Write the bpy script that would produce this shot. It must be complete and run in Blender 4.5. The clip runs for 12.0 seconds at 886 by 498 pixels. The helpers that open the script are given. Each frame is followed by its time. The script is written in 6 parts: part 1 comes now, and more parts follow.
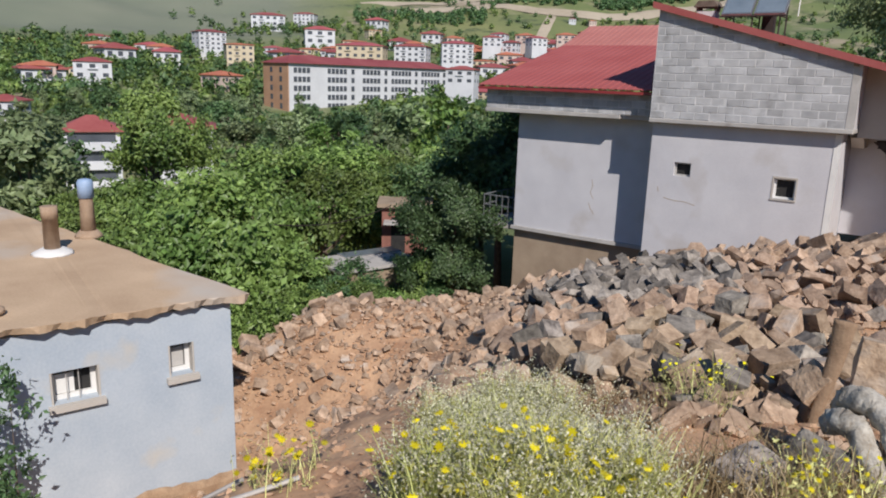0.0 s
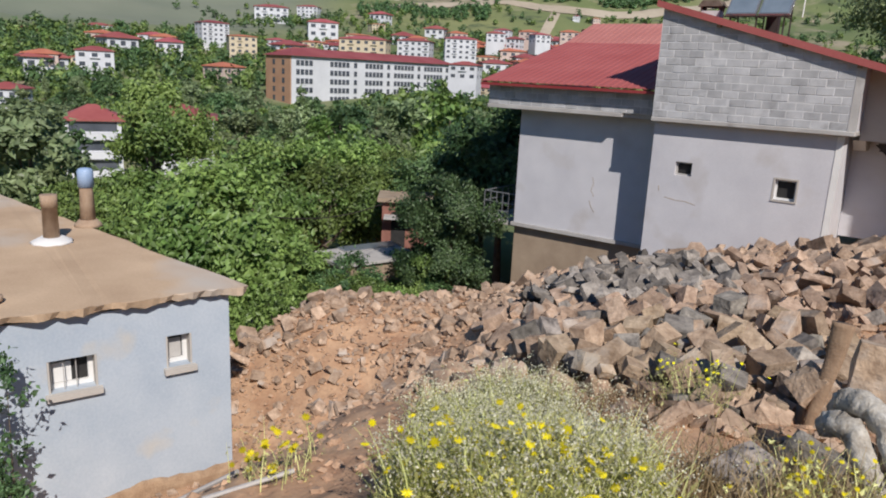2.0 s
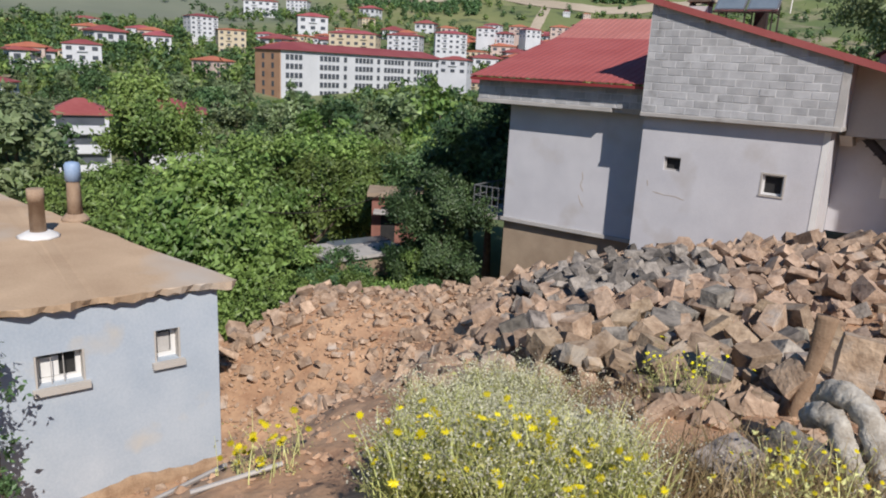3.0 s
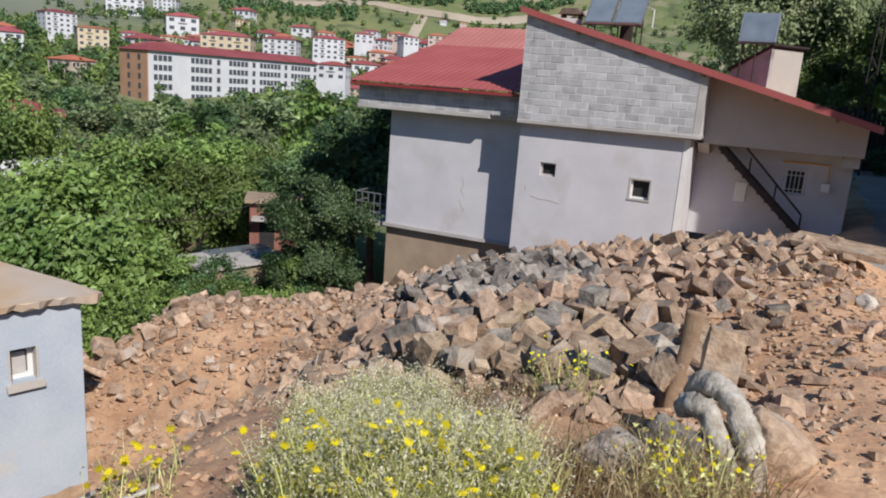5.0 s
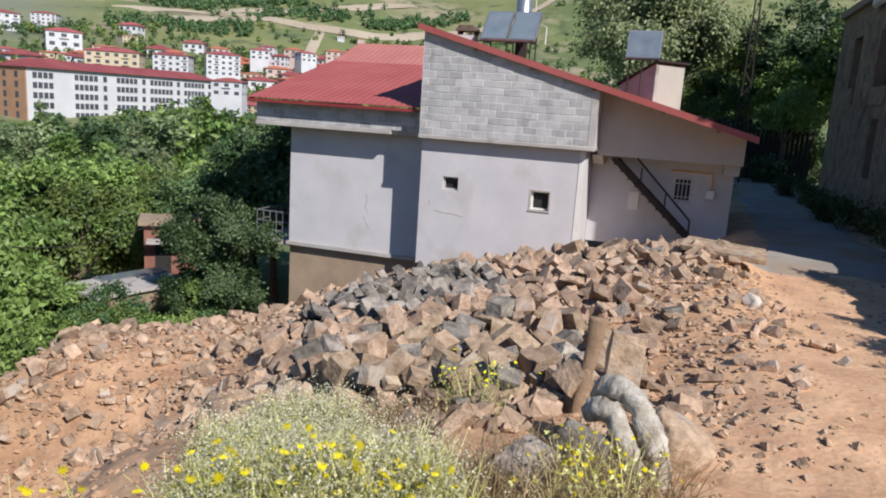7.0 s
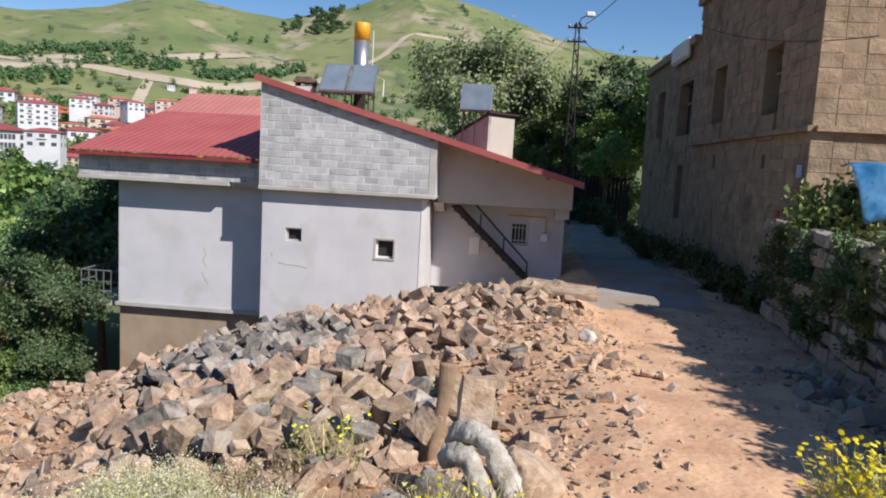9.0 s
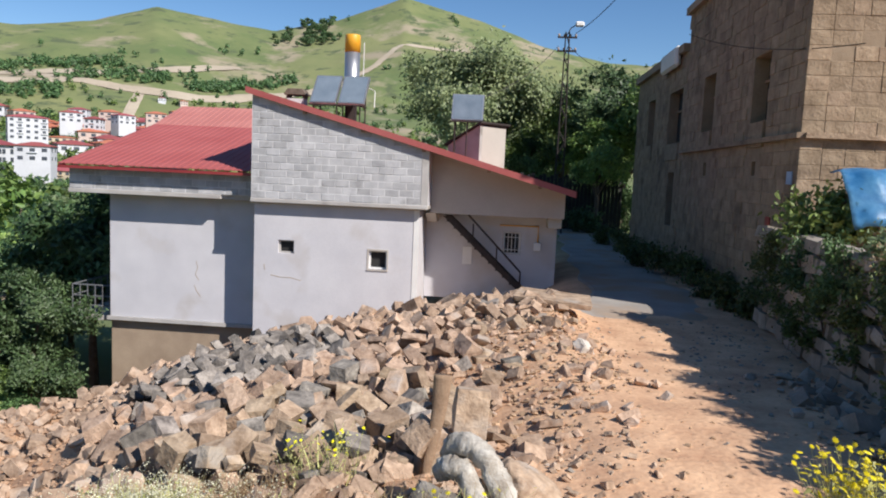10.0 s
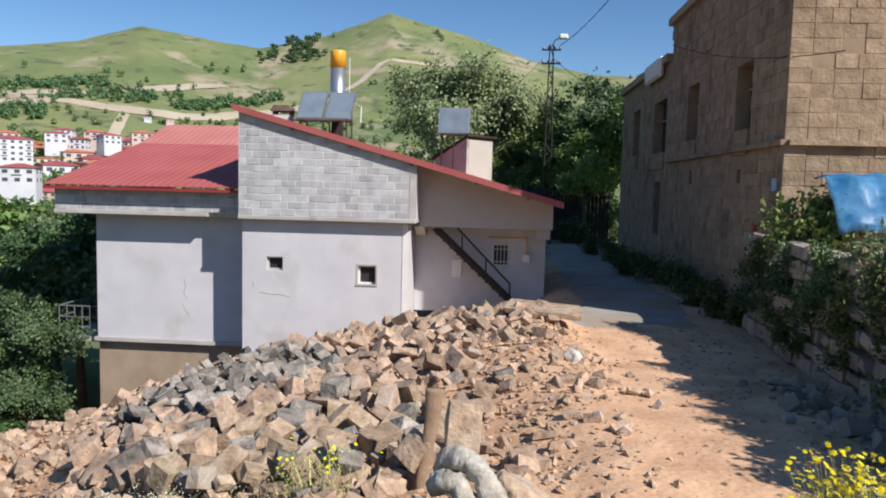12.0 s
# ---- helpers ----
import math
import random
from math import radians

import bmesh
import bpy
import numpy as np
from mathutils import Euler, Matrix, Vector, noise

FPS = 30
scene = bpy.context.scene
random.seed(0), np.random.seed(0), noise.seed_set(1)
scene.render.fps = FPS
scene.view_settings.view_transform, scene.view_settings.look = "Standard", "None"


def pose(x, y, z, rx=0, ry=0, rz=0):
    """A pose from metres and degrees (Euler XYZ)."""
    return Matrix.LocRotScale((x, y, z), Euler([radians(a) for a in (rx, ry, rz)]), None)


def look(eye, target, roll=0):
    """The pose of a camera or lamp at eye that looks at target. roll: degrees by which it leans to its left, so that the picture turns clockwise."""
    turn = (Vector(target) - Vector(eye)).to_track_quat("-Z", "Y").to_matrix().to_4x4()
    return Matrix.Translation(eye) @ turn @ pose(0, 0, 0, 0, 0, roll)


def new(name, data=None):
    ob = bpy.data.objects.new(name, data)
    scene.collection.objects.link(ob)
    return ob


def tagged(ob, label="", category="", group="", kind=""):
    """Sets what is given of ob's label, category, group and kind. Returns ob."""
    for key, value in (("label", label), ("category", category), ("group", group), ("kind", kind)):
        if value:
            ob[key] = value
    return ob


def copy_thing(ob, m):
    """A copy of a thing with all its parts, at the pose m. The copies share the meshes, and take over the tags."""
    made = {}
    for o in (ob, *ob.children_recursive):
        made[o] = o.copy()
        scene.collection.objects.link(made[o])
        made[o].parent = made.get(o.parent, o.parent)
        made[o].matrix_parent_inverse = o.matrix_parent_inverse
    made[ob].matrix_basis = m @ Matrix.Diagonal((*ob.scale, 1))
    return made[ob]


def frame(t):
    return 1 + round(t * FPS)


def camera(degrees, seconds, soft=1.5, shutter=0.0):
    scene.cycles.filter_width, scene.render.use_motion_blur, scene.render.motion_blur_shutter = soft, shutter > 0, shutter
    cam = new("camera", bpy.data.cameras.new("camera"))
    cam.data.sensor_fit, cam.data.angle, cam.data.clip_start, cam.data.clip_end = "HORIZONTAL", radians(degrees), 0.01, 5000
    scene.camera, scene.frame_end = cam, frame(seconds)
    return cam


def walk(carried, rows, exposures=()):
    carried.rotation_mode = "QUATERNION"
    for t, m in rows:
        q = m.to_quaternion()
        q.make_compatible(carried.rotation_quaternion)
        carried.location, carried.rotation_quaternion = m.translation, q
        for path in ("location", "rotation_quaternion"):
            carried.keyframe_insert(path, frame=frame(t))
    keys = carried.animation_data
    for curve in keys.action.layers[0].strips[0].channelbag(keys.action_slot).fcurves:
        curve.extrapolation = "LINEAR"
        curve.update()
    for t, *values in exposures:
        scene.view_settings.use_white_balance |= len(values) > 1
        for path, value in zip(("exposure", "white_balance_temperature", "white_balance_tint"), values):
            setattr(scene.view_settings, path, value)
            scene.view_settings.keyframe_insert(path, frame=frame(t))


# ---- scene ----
cam = camera(63.0, 12.0, soft=1.95)
PATH = [
    (0, (0.557, 1.104, 0.99), (-0.58, 2.683, 0.527), 1.8),
    (0.5, (0.56, 1.1, 0.99), (-0.574, 2.68, 0.524), 2.2),
    (1, (0.562, 1.083, 0.997), (-0.568, 2.666, 0.528), 2.6),
    (1.5, (0.564, 1.104, 0.997), (-0.569, 2.685, 0.531), 2.7),
    (2, (0.555, 1.115, 0.987), (-0.579, 2.692, 0.512), 2.8),
    (2.5, (0.564, 1.122, 0.988), (-0.569, 2.698, 0.506), 2.8),
    (3, (0.579, 1.112, 0.978), (-0.531, 2.703, 0.491), 3.0),
    (3.5, (0.58, 1.104, 0.976), (-0.435, 2.757, 0.487), 3.8),
    (5.5, (0.5, 1.165, 0.94), (-0.293, 2.948, 0.503), 4.0),
    (6, (0.497, 1.165, 0.945), (-0.246, 2.973, 0.521), 3.9),
    (6.5, (0.5, 1.154, 0.952), (-0.187, 2.987, 0.544), 3.8),
    (7, (0.503, 1.164, 0.95), (-0.097, 3.031, 0.557), 3.7),
    (7.5, (0.5, 1.176, 0.952), (0.026, 3.086, 0.593), 2.6),
    (7.7, (0.502, 1.181, 0.957), (0.079, 3.107, 0.618), 2.4),
    (9.3, (0.481, 1.15, 0.986), (0.298, 3.129, 0.757), 3.1),
    (9.5, (0.486, 1.155, 0.993), (0.303, 3.133, 0.767), 2.9),
    (10, (0.485, 1.157, 0.993), (0.305, 3.138, 0.783), 2.5),
    (10.5, (0.489, 1.169, 0.99), (0.315, 3.152, 0.793), 2.0),
    (11, (0.484, 1.159, 1.001), (0.314, 3.143, 0.815), 1.7),
    (11.5, (0.487, 1.164, 0.989), (0.321, 3.15, 0.812), 1.4),
    (12, (0.487, 1.168, 0.987), (0.335, 3.155, 0.815), 1.4),
]
walk(cam, [(t, look(e, g, r)) for t, e, g, r in PATH], [(0, -0.27, 6500, 13.5), (3.5, -0.27, 6500, 13.5), (6.5, -0.06, 6500, 13.5), (9.5, 0.15, 6500, 13.5), (12, 0.18, 6500, 12.5)])

# ---------------------------------------------------------------- light
SUN = Vector((0.608, -0.462, 0.646)).normalized()
world = bpy.data.worlds.new("sky")
scene.world = world
world.use_nodes = True
wn = world.node_tree.nodes
wn.clear()
sky = wn.new("ShaderNodeTexSky")
sky.sky_type, sky.sun_disc = "NISHITA", False
sky.sun_elevation, sky.sun_rotation = math.asin(SUN.z), math.atan2(SUN.x, SUN.y)
sky.altitude, sky.air_density, sky.dust_density, sky.ozone_density = 1500, 1.0, 0.1, 2.2
bg, wout = wn.new("ShaderNodeBackground"), wn.new("ShaderNodeOutputWorld")
bg.inputs[1].default_value = 0.104
clear = wn.new("ShaderNodeHueSaturation")
clear.inputs["Saturation"].default_value = 1.2
world.node_tree.links.new(sky.outputs[0], clear.inputs["Color"])
world.node_tree.links.new(clear.outputs[0], bg.inputs[0])
world.node_tree.links.new(bg.outputs[0], wout.inputs[0])
sun = new("sun", bpy.data.lights.new("sun", "SUN"))
sun.data.energy, sun.data.angle, sun.data.color = 5.5, radians(0.5), (1.0, 0.955, 0.885)
sun.matrix_world = look(SUN * 60, (0, 0, 0))


# ---------------------------------------------------------------- materials
def mat(name, c1, c2, scale=3.0, rough=0.85, bump=0.3, fine=40.0, metal=0.0, spread=0.25, island=0.0, stain=None, bump_dist=0.02):
    """Two colours mixed by noise at two sizes, per-object variation, and relief."""
    m = bpy.data.materials.new(name)
    m.use_nodes = True
    nt = m.node_tree
    n, l = nt.nodes, nt.links
    b = n["Principled BSDF"]
    geo = n.new("ShaderNodeNewGeometry")
    big, small = n.new("ShaderNodeTexNoise"), n.new("ShaderNodeTexNoise")
    big.inputs["Scale"].default_value, small.inputs["Scale"].default_value = scale, fine
    big.inputs["Detail"].default_value, small.inputs["Detail"].default_value = 6, 4
    for t in (big, small):
        l.new(geo.outputs["Position"], t.inputs["Vector"])
    add = n.new("ShaderNodeMath")
    add.operation = "MULTIPLY_ADD"
    add.inputs[1].default_value = 0.45
    l.new(small.outputs[0], add.inputs[0])
    l.new(big.outputs[0], add.inputs[2])
    ramp = n.new("ShaderNodeMapRange")
    ramp.inputs[1].default_value, ramp.inputs[2].default_value = 0.72 - spread, 0.72 + spread
    l.new(add.outputs[0], ramp.inputs[0])
    mix = n.new("ShaderNodeMix")
    mix.data_type = "RGBA"
    mix.inputs["A"].default_value, mix.inputs["B"].default_value = (*c1, 1), (*c2, 1)
    l.new(ramp.outputs[0], mix.inputs["Factor"])
    col = mix.outputs["Result"]
    if stain:
        st = n.new("ShaderNodeTexNoise")
        st.inputs["Scale"].default_value, st.inputs["Detail"].default_value = stain[1], 5
        l.new(geo.outputs["Position"], st.inputs["Vector"])
        sr = n.new("ShaderNodeMapRange")
        sr.inputs[1].default_value, sr.inputs[2].default_value = stain[2], stain[2] + 0.14
        l.new(st.outputs[0], sr.inputs[0])
        m2 = n.new("ShaderNodeMix")
        m2.data_type = "RGBA"
        m2.inputs["B"].default_value = (*stain[0], 1)
        l.new(col, m2.inputs["A"])
        l.new(sr.outputs[0], m2.inputs["Factor"])
        col = m2.outputs["Result"]
    if island:
        oi = n.new("ShaderNodeObjectInfo")
        s = n.new("ShaderNodeMath")
        s.operation = "ADD"
        l.new(oi.outputs["Random"], s.inputs[0])
        l.new(geo.outputs["Random Per Island"], s.inputs[1])
        fr = n.new("ShaderNodeMath")
        fr.operation = "FRACT"
        l.new(s.outputs[0], fr.inputs[0])
        mr = n.new("ShaderNodeMapRange")
        mr.inputs[3].default_value, mr.inputs[4].default_value = 1 - island, 1 + island
        l.new(fr.outputs[0], mr.inputs[0])
        hs = n.new("ShaderNodeHueSaturation")
        tone = n.new("ShaderNodeMapRange")
        tone.inputs[3].default_value, tone.inputs[4].default_value = 0.5 - island * 0.025, 0.5 + island * 0.035
        l.new(oi.outputs["Random"], tone.inputs[0])
        l.new(tone.outputs[0], hs.inputs["Hue"])
        l.new(col, hs.inputs["Color"])
        l.new(mr.outputs[0], hs.inputs["Value"])
        col = hs.outputs[0]
    l.new(col, b.inputs["Base Color"])
    b.inputs["Roughness"].default_value, b.inputs["Metallic"].default_value = rough, metal
    if bump:
        bp = n.new("ShaderNodeBump")
        bp.inputs["Strength"].default_value, bp.inputs["Distance"].default_value = bump, bump_dist
        l.new(add.outputs[0], bp.inputs["Height"])
        l.new(bp.outputs[0], b.inputs["Normal"])
    return m


def leaf_mat(name, c1, c2):
    """Leaves: varied from leaf to leaf, letting some light through."""
    m = mat(name, c1, c2, 0.35, 0.5, 0, 1.5, island=0.4, spread=0.18)
    nt = m.node_tree
    b = nt.nodes["Principled BSDF"]
    src = b.inputs["Base Color"].links[0].from_socket
    whole, vary, hue = nt.nodes.new("ShaderNodeObjectInfo"), nt.nodes.new("ShaderNodeMapRange"), nt.nodes.new("ShaderNodeHueSaturation")
    vary.inputs[3].default_value, vary.inputs[4].default_value = 0.72, 1.2
    nt.links.new(whole.outputs["Random"], vary.inputs[0])
    nt.links.new(vary.outputs[0], hue.inputs["Value"])
    nt.links.new(src, hue.inputs["Color"])
    src = hue.outputs[0]
    nt.links.new(src, b.inputs["Base Color"])
    tr, mx = nt.nodes.new("ShaderNodeBsdfTranslucent"), nt.nodes.new("ShaderNodeMixShader")
    mx.inputs[0].default_value = 0.26
    nt.links.new(src, tr.inputs[0])
    nt.links.new(b.outputs[0], mx.inputs[1])
    nt.links.new(tr.outputs[0], mx.inputs[2])
    nt.links.new(mx.outputs[0], nt.nodes["Material Output"].inputs[0])
    return m


M_PLASTER = mat("lilac white plaster", (0.515, 0.508, 0.53), (0.61, 0.602, 0.618), 1.2, 0.9, 0.4, 30, stain=((0.50, 0.475, 0.465), 0.8, 0.56))
M_CREAM = mat("cream plaster", (0.43, 0.395, 0.35), (0.51, 0.475, 0.425), 1.0, 0.9, 0.2, 30)
M_CEMENT = mat("bare cement render", (0.31, 0.285, 0.255), (0.40, 0.37, 0.335), 1.0, 0.92, 0.3, 30)
M_REDPALE = mat("faded red metal sheet", (0.42, 0.15, 0.125), (0.52, 0.21, 0.175), 0.7, 0.5, 0.05, 12)
M_BLOCK = mat("pumice block", (0.36, 0.36, 0.365), (0.52, 0.52, 0.52), 3.0, 0.95, 0.6, 60, island=0.16, stain=((0.30, 0.295, 0.29), 2.2, 0.62))
M_MORTAR = mat("block mortar", (0.52, 0.515, 0.51), (0.62, 0.615, 0.61), 3.0, 0.95, 0.5, 50)
M_CONC = mat("concrete", (0.36, 0.34, 0.32), (0.50, 0.48, 0.45), 1.5, 0.9, 0.4, 30, stain=((0.24, 0.22, 0.2), 1.4, 0.6))
M_BASE = mat("brown plinth", (0.27, 0.20, 0.14), (0.40, 0.31, 0.22), 1.5, 0.9, 0.4, 25)
M_RED = mat("red metal sheet", (0.33, 0.075, 0.068), (0.40, 0.11, 0.10), 0.7, 0.62, 0.05, 12)
M_REDTRIM = mat("dark red trim", (0.24, 0.03, 0.035), (0.30, 0.045, 0.045), 1.0, 0.4, 0.05, 12)
M_STEEL = mat("dark painted steel", (0.022, 0.016, 0.015), (0.045, 0.034, 0.03), 6, 0.8, 0.1)
M_GALV = mat("galvanised steel", (0.45, 0.46, 0.47), (0.58, 0.58, 0.58), 5, 0.35, 0.05, metal=0.8)
M_RAIL = mat("dull grey painted rail", (0.12, 0.125, 0.13), (0.19, 0.195, 0.20), 5, 0.6, 0.1)
# near black stands in for shade inside openings and on the gate planks
M_DARK = mat("near black for shade", (0.012, 0.012, 0.013), (0.03, 0.028, 0.026), 4, 0.8, 0)
M_FRAME = mat("white frame", (0.70, 0.69, 0.66), (0.78, 0.77, 0.74), 4, 0.6, 0.1)
# base colour lifted to carry the sky's reflection in the glass
M_PANEL = mat("solar collector glass", (0.12, 0.16, 0.20), (0.19, 0.235, 0.28), 2, 0.12, 0.0)
M_ORANGE = mat("orange tank cap", (0.72, 0.33, 0.02), (0.80, 0.40, 0.03), 4, 0.45, 0.05)
M_STONE = mat("brown tuff block", (0.215, 0.152, 0.096), (0.37, 0.28, 0.19), 3.5, 0.95, 1.0, 18, island=0.13, stain=((0.17, 0.12, 0.08), 0.9, 0.55), bump_dist=0.04)
M_STONEJ = mat("old wall joint", (0.225, 0.165, 0.108), (0.325, 0.25, 0.17), 3, 0.95, 0.7, 30)
M_RWALL = mat("pale wall stone", (0.20, 0.175, 0.14), (0.36, 0.32, 0.27), 3, 0.95, 0.7, 30, island=0.22)
M_RUB = mat("reddish rubble stone", (0.21, 0.138, 0.088), (0.53, 0.395, 0.28), 6, 0.95, 1.0, 26, island=0.30, stain=((0.40, 0.345, 0.29), 2.2, 0.58), bump_dist=0.03)
M_GREY = mat("grey basalt rubble", (0.085, 0.074, 0.064), (0.36, 0.32, 0.275), 6, 0.92, 1.0, 26, island=0.45, bump_dist=0.03)
M_PALE = mat("pale limestone", (0.50, 0.45, 0.38), (0.66, 0.61, 0.54), 5, 0.95, 0.6, 30)
M_EARTHY = mat("small earth clods", (0.30, 0.185, 0.113), (0.52, 0.355, 0.228), 5, 1.0, 0.6, 40, island=0.2)
M_BLUE = mat("pale blue limewash", (0.35, 0.412, 0.48), (0.49, 0.54, 0.585), 0.9, 0.9, 0.45, 25, stain=((0.52, 0.48, 0.41), 0.75, 0.58))
M_MUDROOF = mat("earth coloured roof screed", (0.43, 0.295, 0.185), (0.60, 0.44, 0.29), 0.8, 0.95, 0.5, 25, stain=((0.52, 0.46, 0.39), 0.3, 0.54))
M_WOOD = mat("weathered timber", (0.22, 0.14, 0.085), (0.36, 0.25, 0.16), 8, 0.9, 0.6, 50)
M_BLEACH = mat("bleached bark", (0.25, 0.21, 0.16), (0.60, 0.57, 0.50), 9, 0.95, 0.8, 50)
M_CLAY = mat("tin and clay flue", (0.30, 0.20, 0.13), (0.45, 0.33, 0.23), 5, 0.8, 0.3)
M_BLUETIN = mat("blue tin", (0.22, 0.33, 0.50), (0.34, 0.45, 0.62), 5, 0.5, 0.1)
M_TARP = mat("blue tarpaulin", (0.03, 0.22, 0.50), (0.16, 0.44, 0.70), 3, 0.4, 0.8, 9)
M_BARK = mat("tree bark", (0.10, 0.075, 0.055), (0.18, 0.14, 0.11), 6, 0.95, 0.6)
M_WHITEWALL = mat("town white wall", (0.55, 0.56, 0.58), (0.66, 0.67, 0.69), 0.2, 0.9, 0.1, 2)
M_YELLOWWALL = mat("town cream wall", (0.55, 0.46, 0.32), (0.64, 0.55, 0.40), 0.2, 0.9, 0.1, 2)
M_PINKWALL = mat("town pinkish wall", (0.52, 0.40, 0.35), (0.60, 0.48, 0.42), 0.2, 0.9, 0.1, 2)
M_BROWNWALL = mat("brown stone wall", (0.36, 0.20, 0.12), (0.45, 0.27, 0.17), 0.3, 0.9, 0.1, 2)
M_SHEDRED = mat("reddish brown render", (0.20, 0.085, 0.065), (0.30, 0.14, 0.105), 2, 0.9, 0.2, 20)
M_TOWNRED = mat("town red roof", (0.29, 0.062, 0.066), (0.39, 0.105, 0.105), 0.15, 0.6, 0.1, 2, island=0.25)
M_TOWNORANGE = mat("town tile roof", (0.42, 0.13, 0.075), (0.52, 0.19, 0.11), 0.2, 0.8, 0.1, 2)
M_WIN = mat("far window glass", (0.05, 0.06, 0.075), (0.11, 0.12, 0.14), 0.5, 0.25, 0)
M_ASPH = mat("worn concrete lane", (0.27, 0.245, 0.215), (0.39, 0.36, 0.32), 0.9, 0.95, 0.3, 20, stain=((0.36, 0.26, 0.175), 0.5, 0.49))
M_TRACK = mat("dirt track", (0.36, 0.30, 0.22), (0.46, 0.395, 0.30), 0.02, 1.0, 0.1, 0.3)
M_LEAF1 = leaf_mat("walnut leaf", (0.095, 0.17, 0.04), (0.27, 0.37, 0.10))
M_LEAF2 = leaf_mat("dark leaf", (0.055, 0.115, 0.045), (0.15, 0.24, 0.09))
M_LEAF3 = leaf_mat("grey green leaf", (0.14, 0.20, 0.09), (0.31, 0.39, 0.19))
M_LEAF4 = leaf_mat("pale grey green leaf", (0.21, 0.28, 0.12), (0.43, 0.52, 0.25))
M_WEED = leaf_mat("weed stalk", (0.43, 0.45, 0.135), (0.68, 0.655, 0.30))
M_DRY = leaf_mat("dry grass", (0.26, 0.18, 0.09), (0.42, 0.32, 0.17))
M_YELLOW = leaf_mat("yellow petals", (0.80, 0.70, 0.005), (0.88, 0.80, 0.02))
M_PALEFL = leaf_mat("pale tiny petals", (0.60, 0.58, 0.42), (0.72, 0.70, 0.55))
M_IVY = leaf_mat("wall plants", (0.055, 0.09, 0.025), (0.135, 0.17, 0.05))


def ground_mat():
    """Red earth round the rubble, passing into grass, scrub and bare patches far off, with haze coloured into the far
    left hill.
    """
    m = mat("earth and grass", (0.345, 0.192, 0.112), (0.61, 0.40, 0.245), 1.3, 1.0, 0.7, 14, bump_dist=0.05)
    nt = m.node_tree
    n, l = nt.nodes, nt.links
    b = n["Principled BSDF"]
    src = b.inputs["Base Color"].links[0].from_socket
    geo = n.new("ShaderNodeNewGeometry")
    ln = n.new("ShaderNodeVectorMath")
    ln.operation = "LENGTH"
    l.new(geo.outputs["Position"], ln.inputs[0])
    f = n.new("ShaderNodeMapRange")
    f.inputs[1].default_value, f.inputs[2].default_value = 24, 40
    l.new(ln.outputs["Value"], f.inputs[0])
    cols = []
    for sc, lo, hi, a, c in ((0.008, 0.36, 0.62, (0.105, 0.15, 0.052), (0.20, 0.215, 0.088)), (0.014, 0.53, 0.64, None, (0.31, 0.265, 0.18)), (0.05, 0.55, 0.63, None, (0.085, 0.11, 0.05))):
        t = n.new("ShaderNodeTexNoise")
        t.inputs["Scale"].default_value, t.inputs["Detail"].default_value = sc, 8
        t.inputs["Roughness"].default_value = 0.62
        l.new(geo.outputs["Position"], t.inputs["Vector"])
        r = n.new("ShaderNodeMapRange")
        r.inputs[1].default_value, r.inputs[2].default_value = lo, hi
        l.new(t.outputs[0], r.inputs[0])
        mx = n.new("ShaderNodeMix")
        mx.data_type = "RGBA"
        l.new(r.outputs[0], mx.inputs["Factor"])
        if cols:
            l.new(cols[-1], mx.inputs["A"])
        else:
            mx.inputs["A"].default_value = (*a, 1)
        mx.inputs["B"].default_value = (*c, 1)
        cols.append(mx.outputs["Result"])
    last = n.new("ShaderNodeMix")
    last.data_type = "RGBA"
    l.new(f.outputs[0], last.inputs["Factor"])
    sep, trod, dusty = n.new("ShaderNodeSeparateXYZ"), n.new("ShaderNodeMapRange"), n.new("ShaderNodeHueSaturation")
    l.new(geo.outputs["Position"], sep.inputs[0])
    trod.inputs[1].default_value, trod.inputs[2].default_value = 0.2, 1.6
    trod.inputs[3].default_value, trod.inputs[4].default_value = 1.0, 1.25
    l.new(sep.outputs["X"], trod.inputs[0])
    l.new(trod.outputs[0], dusty.inputs["Value"])
    l.new(src, dusty.inputs["Color"])
    l.new(dusty.outputs[0], last.inputs["A"])
    # distance haze over the far left hill, put into the base colour
    hazed = n.new("ShaderNodeMix")
    hazed.data_type = "RGBA"
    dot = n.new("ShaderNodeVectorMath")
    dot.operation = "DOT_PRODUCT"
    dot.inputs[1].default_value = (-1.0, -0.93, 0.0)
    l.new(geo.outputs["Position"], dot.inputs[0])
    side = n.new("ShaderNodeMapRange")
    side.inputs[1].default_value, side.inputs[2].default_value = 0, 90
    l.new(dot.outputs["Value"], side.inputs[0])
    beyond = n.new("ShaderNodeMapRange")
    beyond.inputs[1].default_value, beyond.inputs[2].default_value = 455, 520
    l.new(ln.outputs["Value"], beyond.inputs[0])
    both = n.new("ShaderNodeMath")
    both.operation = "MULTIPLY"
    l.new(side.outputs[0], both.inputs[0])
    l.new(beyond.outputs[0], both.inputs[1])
    # tuft and dry only vary the painted haze grey
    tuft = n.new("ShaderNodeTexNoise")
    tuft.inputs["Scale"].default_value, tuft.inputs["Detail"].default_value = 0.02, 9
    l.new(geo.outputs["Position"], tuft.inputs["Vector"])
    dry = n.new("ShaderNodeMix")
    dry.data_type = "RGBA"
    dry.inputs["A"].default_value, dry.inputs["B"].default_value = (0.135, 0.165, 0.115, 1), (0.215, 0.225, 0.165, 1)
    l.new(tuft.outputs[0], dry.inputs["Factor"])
    l.new(cols[-1], hazed.inputs["A"])
